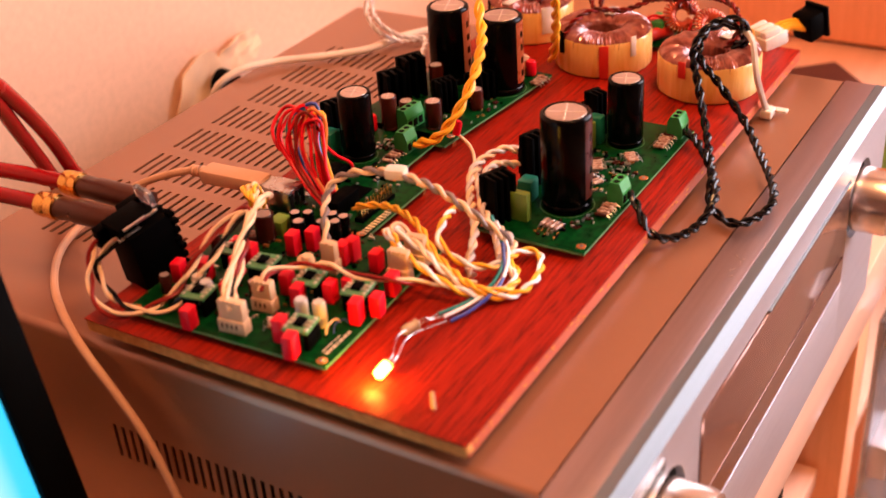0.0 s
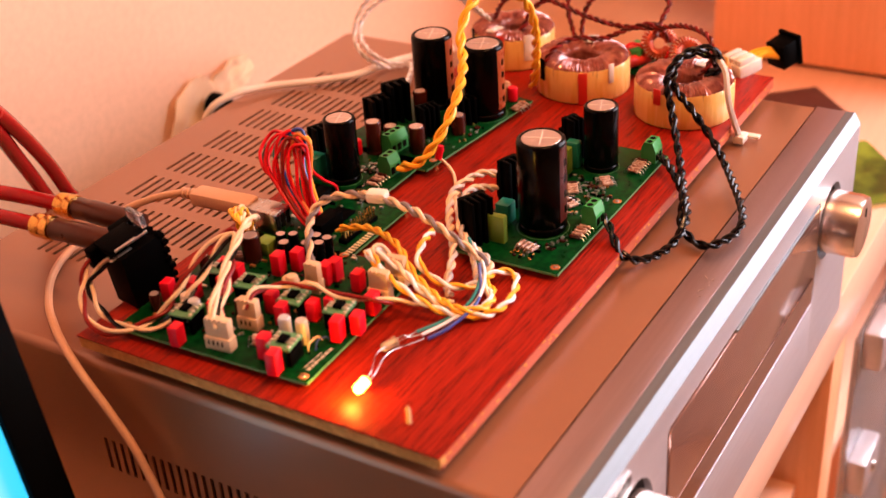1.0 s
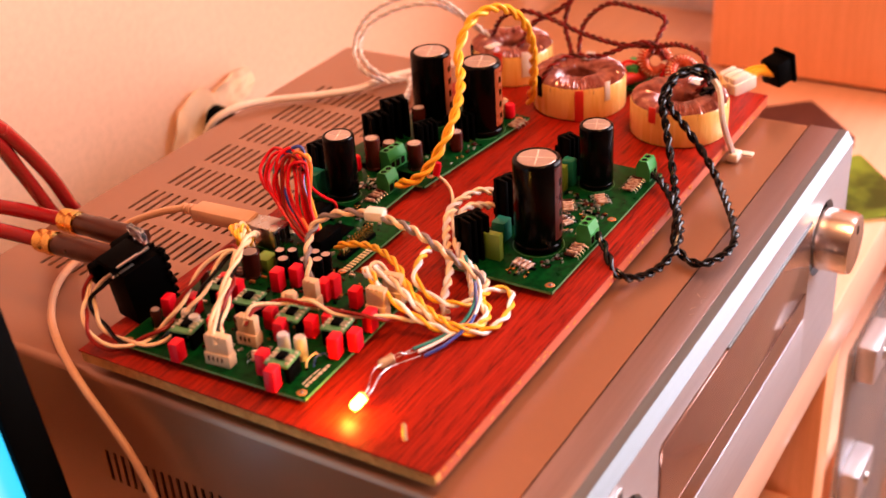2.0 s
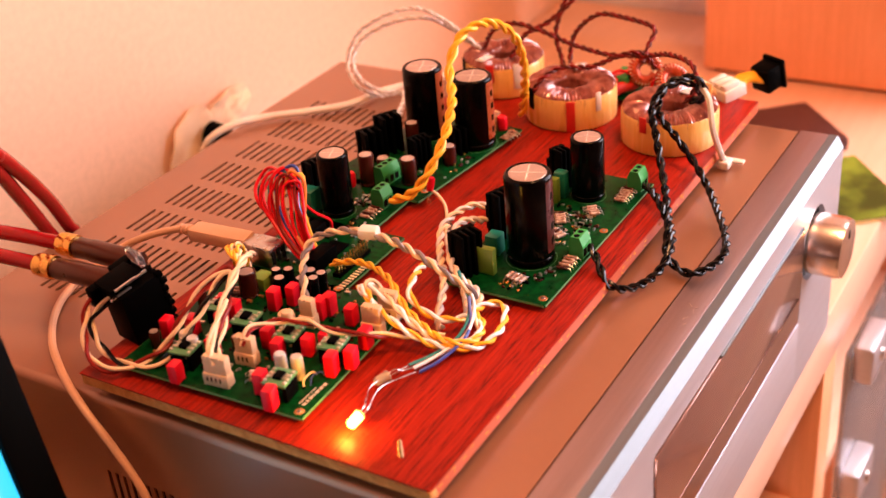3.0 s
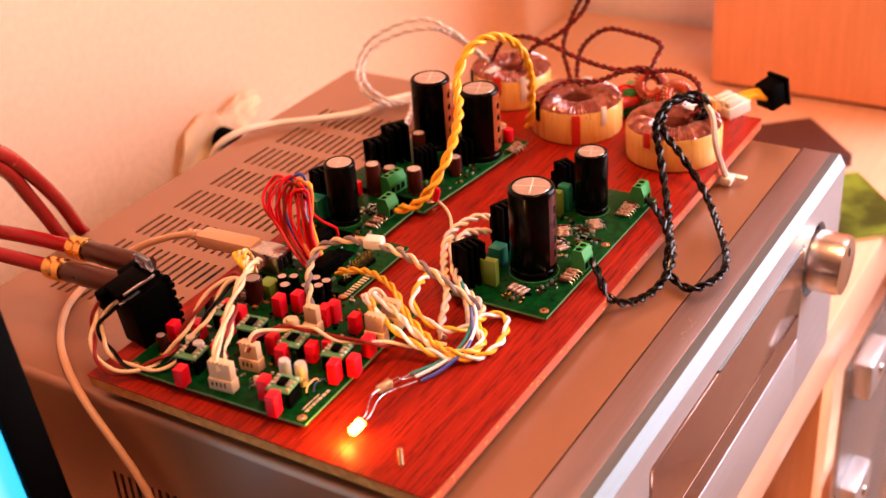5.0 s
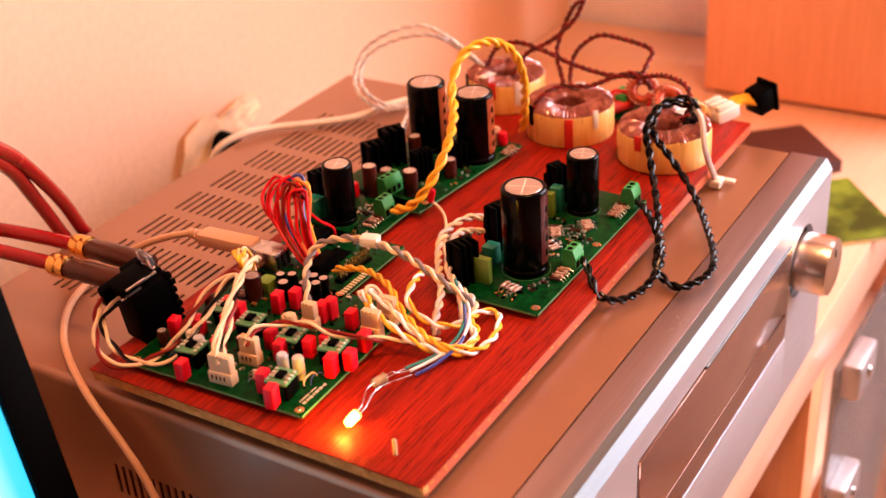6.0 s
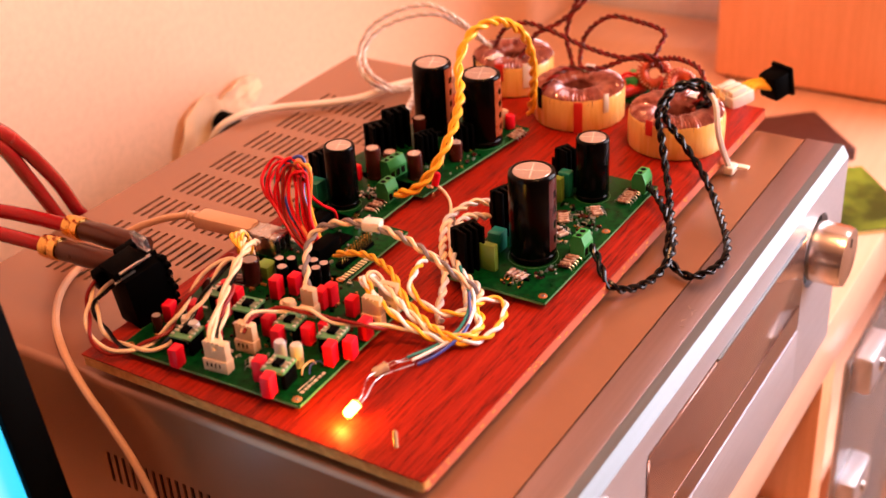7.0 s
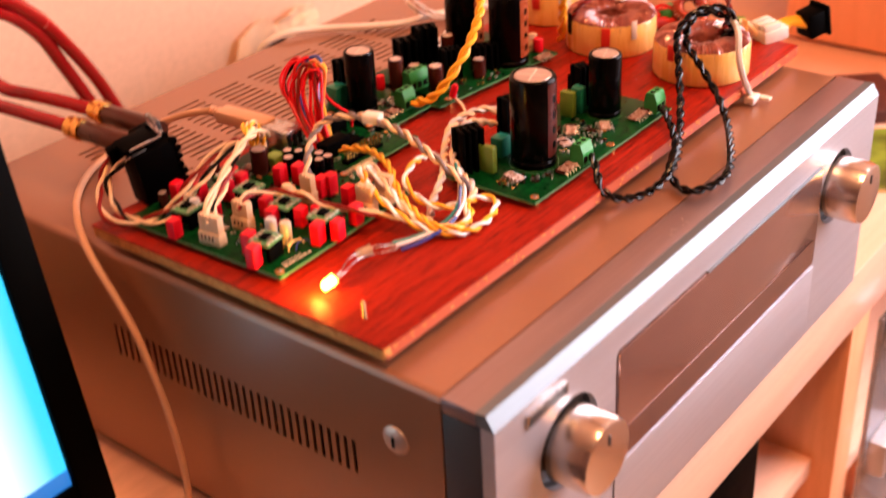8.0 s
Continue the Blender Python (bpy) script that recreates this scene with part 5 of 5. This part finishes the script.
twisted("signal_wires", [(0.0840, 0.1820, 0.0305), (0.092, 0.188, 0.038), (0.103, 0.194, 0.044), (0.112, 0.193, 0.050), (0.117, 0.179, 0.055), (0.116, 0.159, 0.058), (0.116, 0.138, 0.055), (0.118, 0.120, 0.045), (0.124, 0.108, 0.033), (0.129, 0.105, 0.026)], 0.0012, ("cream", "grey"), 0.016, "cream and grey twisted wires in a high arch")
for pts in ([(0.206, 0.133, 0.031), (0.199, 0.145, 0.036), (0.175, 0.150, 0.036), (0.158, 0.144, 0.030), (0.136, 0.129, 0.024), (0.116, 0.121, 0.018), (0.106, 0.114, 0.017)], [(0.196, 0.136, 0.030), (0.177, 0.142, 0.036), (0.155, 0.136, 0.030), (0.142, 0.123, 0.026), (0.137, 0.109, 0.022), (0.130, 0.105, 0.018)],
            [(0.1850, 0.1520, 0.0250), (0.176, 0.150, 0.033), (0.163, 0.141, 0.030), (0.150, 0.128, 0.022), (0.136, 0.116, 0.018), (0.124, 0.108, 0.017)]):
    twisted("signal_wires", pts, 0.0012, ("cream", "tin"), 0.014, "pale twisted wires leading to the power board", group="supply wires")
nl = "single thin wire leading to the small lamps"
for pts, col in (([(0.134, 0.118, 0.035), (0.120, 0.104, 0.026), (0.103, 0.100, 0.020), (0.087, 0.105, 0.017), (0.073, 0.113, 0.016)], "teal"), ([(0.130, 0.113, 0.035), (0.121, 0.102, 0.026), (0.103, 0.097, 0.020), (0.086, 0.103, 0.017), (0.072, 0.1095, 0.016)], "white"),
                 ([(0.121, 0.105, 0.030), (0.111, 0.099, 0.022), (0.099, 0.096, 0.020), (0.082, 0.100, 0.017), (0.071, 0.1055, 0.0155)], "blue")):
    cable("lamp_wire", pts, 0.0009, col, nl, "wire", segs=8)
rw = random.Random(9)
rb = empty("ribbon_loop", "loop of many coloured thin wires in red, blue and yellow", "wires")
rise = [(0.1290, 0.2130, 0.0200), (0.1310, 0.2230, 0.0260), (0.1360, 0.2350, 0.0370), (0.1390, 0.2410, 0.0480), (0.1440, 0.2410, 0.0580), (0.1485, 0.2370, 0.0625),
        (0.1500, 0.2320, 0.0590), (0.1430, 0.2270, 0.0490), (0.1380, 0.2220, 0.0370), (0.1350, 0.2150, 0.0220)]
for k, col in enumerate(("red", "orange", "yellow", "maroon", "red", "blue", "red", "red", "teal", "red")):
    away = Vector(((k % 3 - 1) * 0.0022, (k - 4.5) * 0.0011, (k % 2) * 0.0018))
    pts = []
    for i, q in enumerate(rise):
        wild = Vector((rw.uniform(-1, 1), rw.uniform(-1, 1), rw.uniform(-1, 1))) * (0.0016 if 0 < i < 9 else 0.0005)
        pts.append(Vector(q) + away * (1.25 if 3 <= i <= 6 else 0.8) + wild)
    part("wire", T(pts, 0.0010, 8, 0.002), M_W[col], rb)
for k, col in enumerate(("red", "black", "red")):
    d = Vector((0.0016, -0.0012, -0.0022)) * k
    part("wire", T([Vector(q) + d for q in ((0.1440, 0.2300, 0.0580), (0.1480, 0.2400, 0.0625), (0.1540, 0.2550, 0.0605), (0.1440, 0.2580, 0.0520), (0.1370, 0.2500, 0.0445), (0.1390, 0.2430, 0.0400), (0.1370, 0.2350, 0.0330), (0.1330, 0.2230, 0.0240))], 0.0010, 8, 0.002), M_W[col], rb)
part("wire", T([(0.1450, 0.2360, 0.0600), (0.1530, 0.2340, 0.0610), (0.1500, 0.2290, 0.0460), (0.1570, 0.2270, 0.0350), (0.1650, 0.2240, 0.0270), (0.1665, 0.2245, ZP)], 0.0010, 8, 0.002), M_W["red"], rb)
for i in range(3):
    twisted("signal_wires", [(0.0985 + 0.003 * i, 0.2370, 0.0190 + 0.001), (0.100 + 0.002 * i, 0.243 - 0.003 * i, 0.034), (0.094, 0.240 - 0.004 * i, 0.043 + 0.002 * i), (0.084, 0.228 - 0.003 * i, 0.047), (0.078, 0.217, 0.048)], 0.0009, (Y, "cream") if i else (Y, Y), 0.012, "short yellow and cream wires bent into a bow", group="bow wires")
tb = part("nylon_tie", B((0, 0, 0), (0.008, 0.011, 0.006), 0.0018, pose(0.1165, 0.160, 0.0585, 0, 0, 15)), M_WNAT)
tagged(tb, "pale nylon connector joining the arched wires", "connector")
zp = empty("zip_tie", "white nylon zip tie hanging from the transformer leads", "zip tie")
part("strap", T([(0.3600, 0.0700, 0.0560), (0.3540, 0.0620, 0.050), (0.3480, 0.0570, 0.034), (0.352, 0.0545, 0.020), (0.3600, 0.0530, 0.0060)], 0.0021, 6), M_WNAT, zp)
part("head", B((0.3605, 0.0520, 0.0042), (0.010, 0.007, 0.0055), 0.001), M_WNAT, zp)
part("tail", B((0.366, 0.0455, 0.0042), (0.005, 0.008, 0.0018), 0.0004), M_WNAT, zp)

# ---- small lamps and the loose screw ----


def led(p0, p1, mat, label, leads):
    top = empty("indicator_lamp", label, "lamp", "indicator lamps")
    p0, p1 = Vector(p0), Vector(p1)
    m = Matrix.Translation(p0) @ (p1 - p0).to_track_quat("Z", "Y").to_matrix().to_4x4()
    part("lens", L([(0, 0), (0.0025, 0.0), (0.0025, 0.005), (0.0022, 0.0064), (0.0012, 0.0073), (0, 0.0076)], 24, m), mat, top)
    part("flange", L([(0, -0.001), (0.0029, -0.001), (0.0029, 0.0), (0, 0)], 24, m), M_LEDOFF, top)
    for q in leads:
        part("lead", T([m @ Vector((q[0], 0, -0.0008)), m @ Vector((q[0], 0, -0.006))] + list(q[1]), 0.0003, 6), M_STEEL, top)


lg_ = bpy.data.lights.new("indicator_light", "POINT")
lg_.energy, lg_.color, lg_.shadow_soft_size = 0.12, (1.0, 0.50, 0.06), 0.002
new("indicator_light", lg_).location = (0.0145, 0.1121, 0.0206)
led((0.0262, 0.1112, 0.0185), (0.0128, 0.1122, 0.0162), M_LED, "lit warm white indicator lamp lying on the board", ((0.0012, [(0.050, 0.114, 0.018), (0.070, 0.107, 0.0158)]), (-0.0012, [(0.048, 0.119, 0.018), (0.062, 0.1165, 0.0165)])))
led((0.0600, 0.1175, 0.0168), (0.0540, 0.1205, 0.0160), M_LEDOFF, "clear unlit indicator lamp with bare leads", ((0.0012, [(0.068, 0.1125, 0.0165), (0.073, 0.1095, 0.016)]), (-0.0012, [(0.067, 0.1150, 0.0165), (0.073, 0.113, 0.016)])))
ws = empty("wood_screw", "small wood screw standing half driven in the board", "screw")
part("shank", L([(0, ZB - 0.004), (0.0006, ZB - 0.002), (0.0009, ZB)] + [(0.0011 if i % 2 else 0.0006, ZB + 0.0006 * i) for i in range(1, 16)] + [(0.0003, ZB + 0.0102), (0, ZB + 0.0112)], 14, pose(0.0155, 0.0815, 0, 3, -4, 0)), M_SCREW, ws)
rsl = empty("sleeved_wire", "pale wire ending in a red sleeve", "wire")
part("sleeve", L([(0, -0.004), (0.0022, -0.0035), (0.0024, 0.003), (0.0016, 0.005), (0, 0.005)], 16, pose(0.2285, 0.1930, 0.0255, 12, 8, 0)), M_RED, rsl)
part("wire", T([(0.2290, 0.1930, 0.0215), (0.2300, 0.1880, 0.0170), (0.2230, 0.1800, 0.0155), (0.2050, 0.1680, 0.0155), (0.1900, 0.1560, 0.0250), (0.1800, 0.1500, 0.0330)], 0.0010, 8), M_W["cream"], rsl)
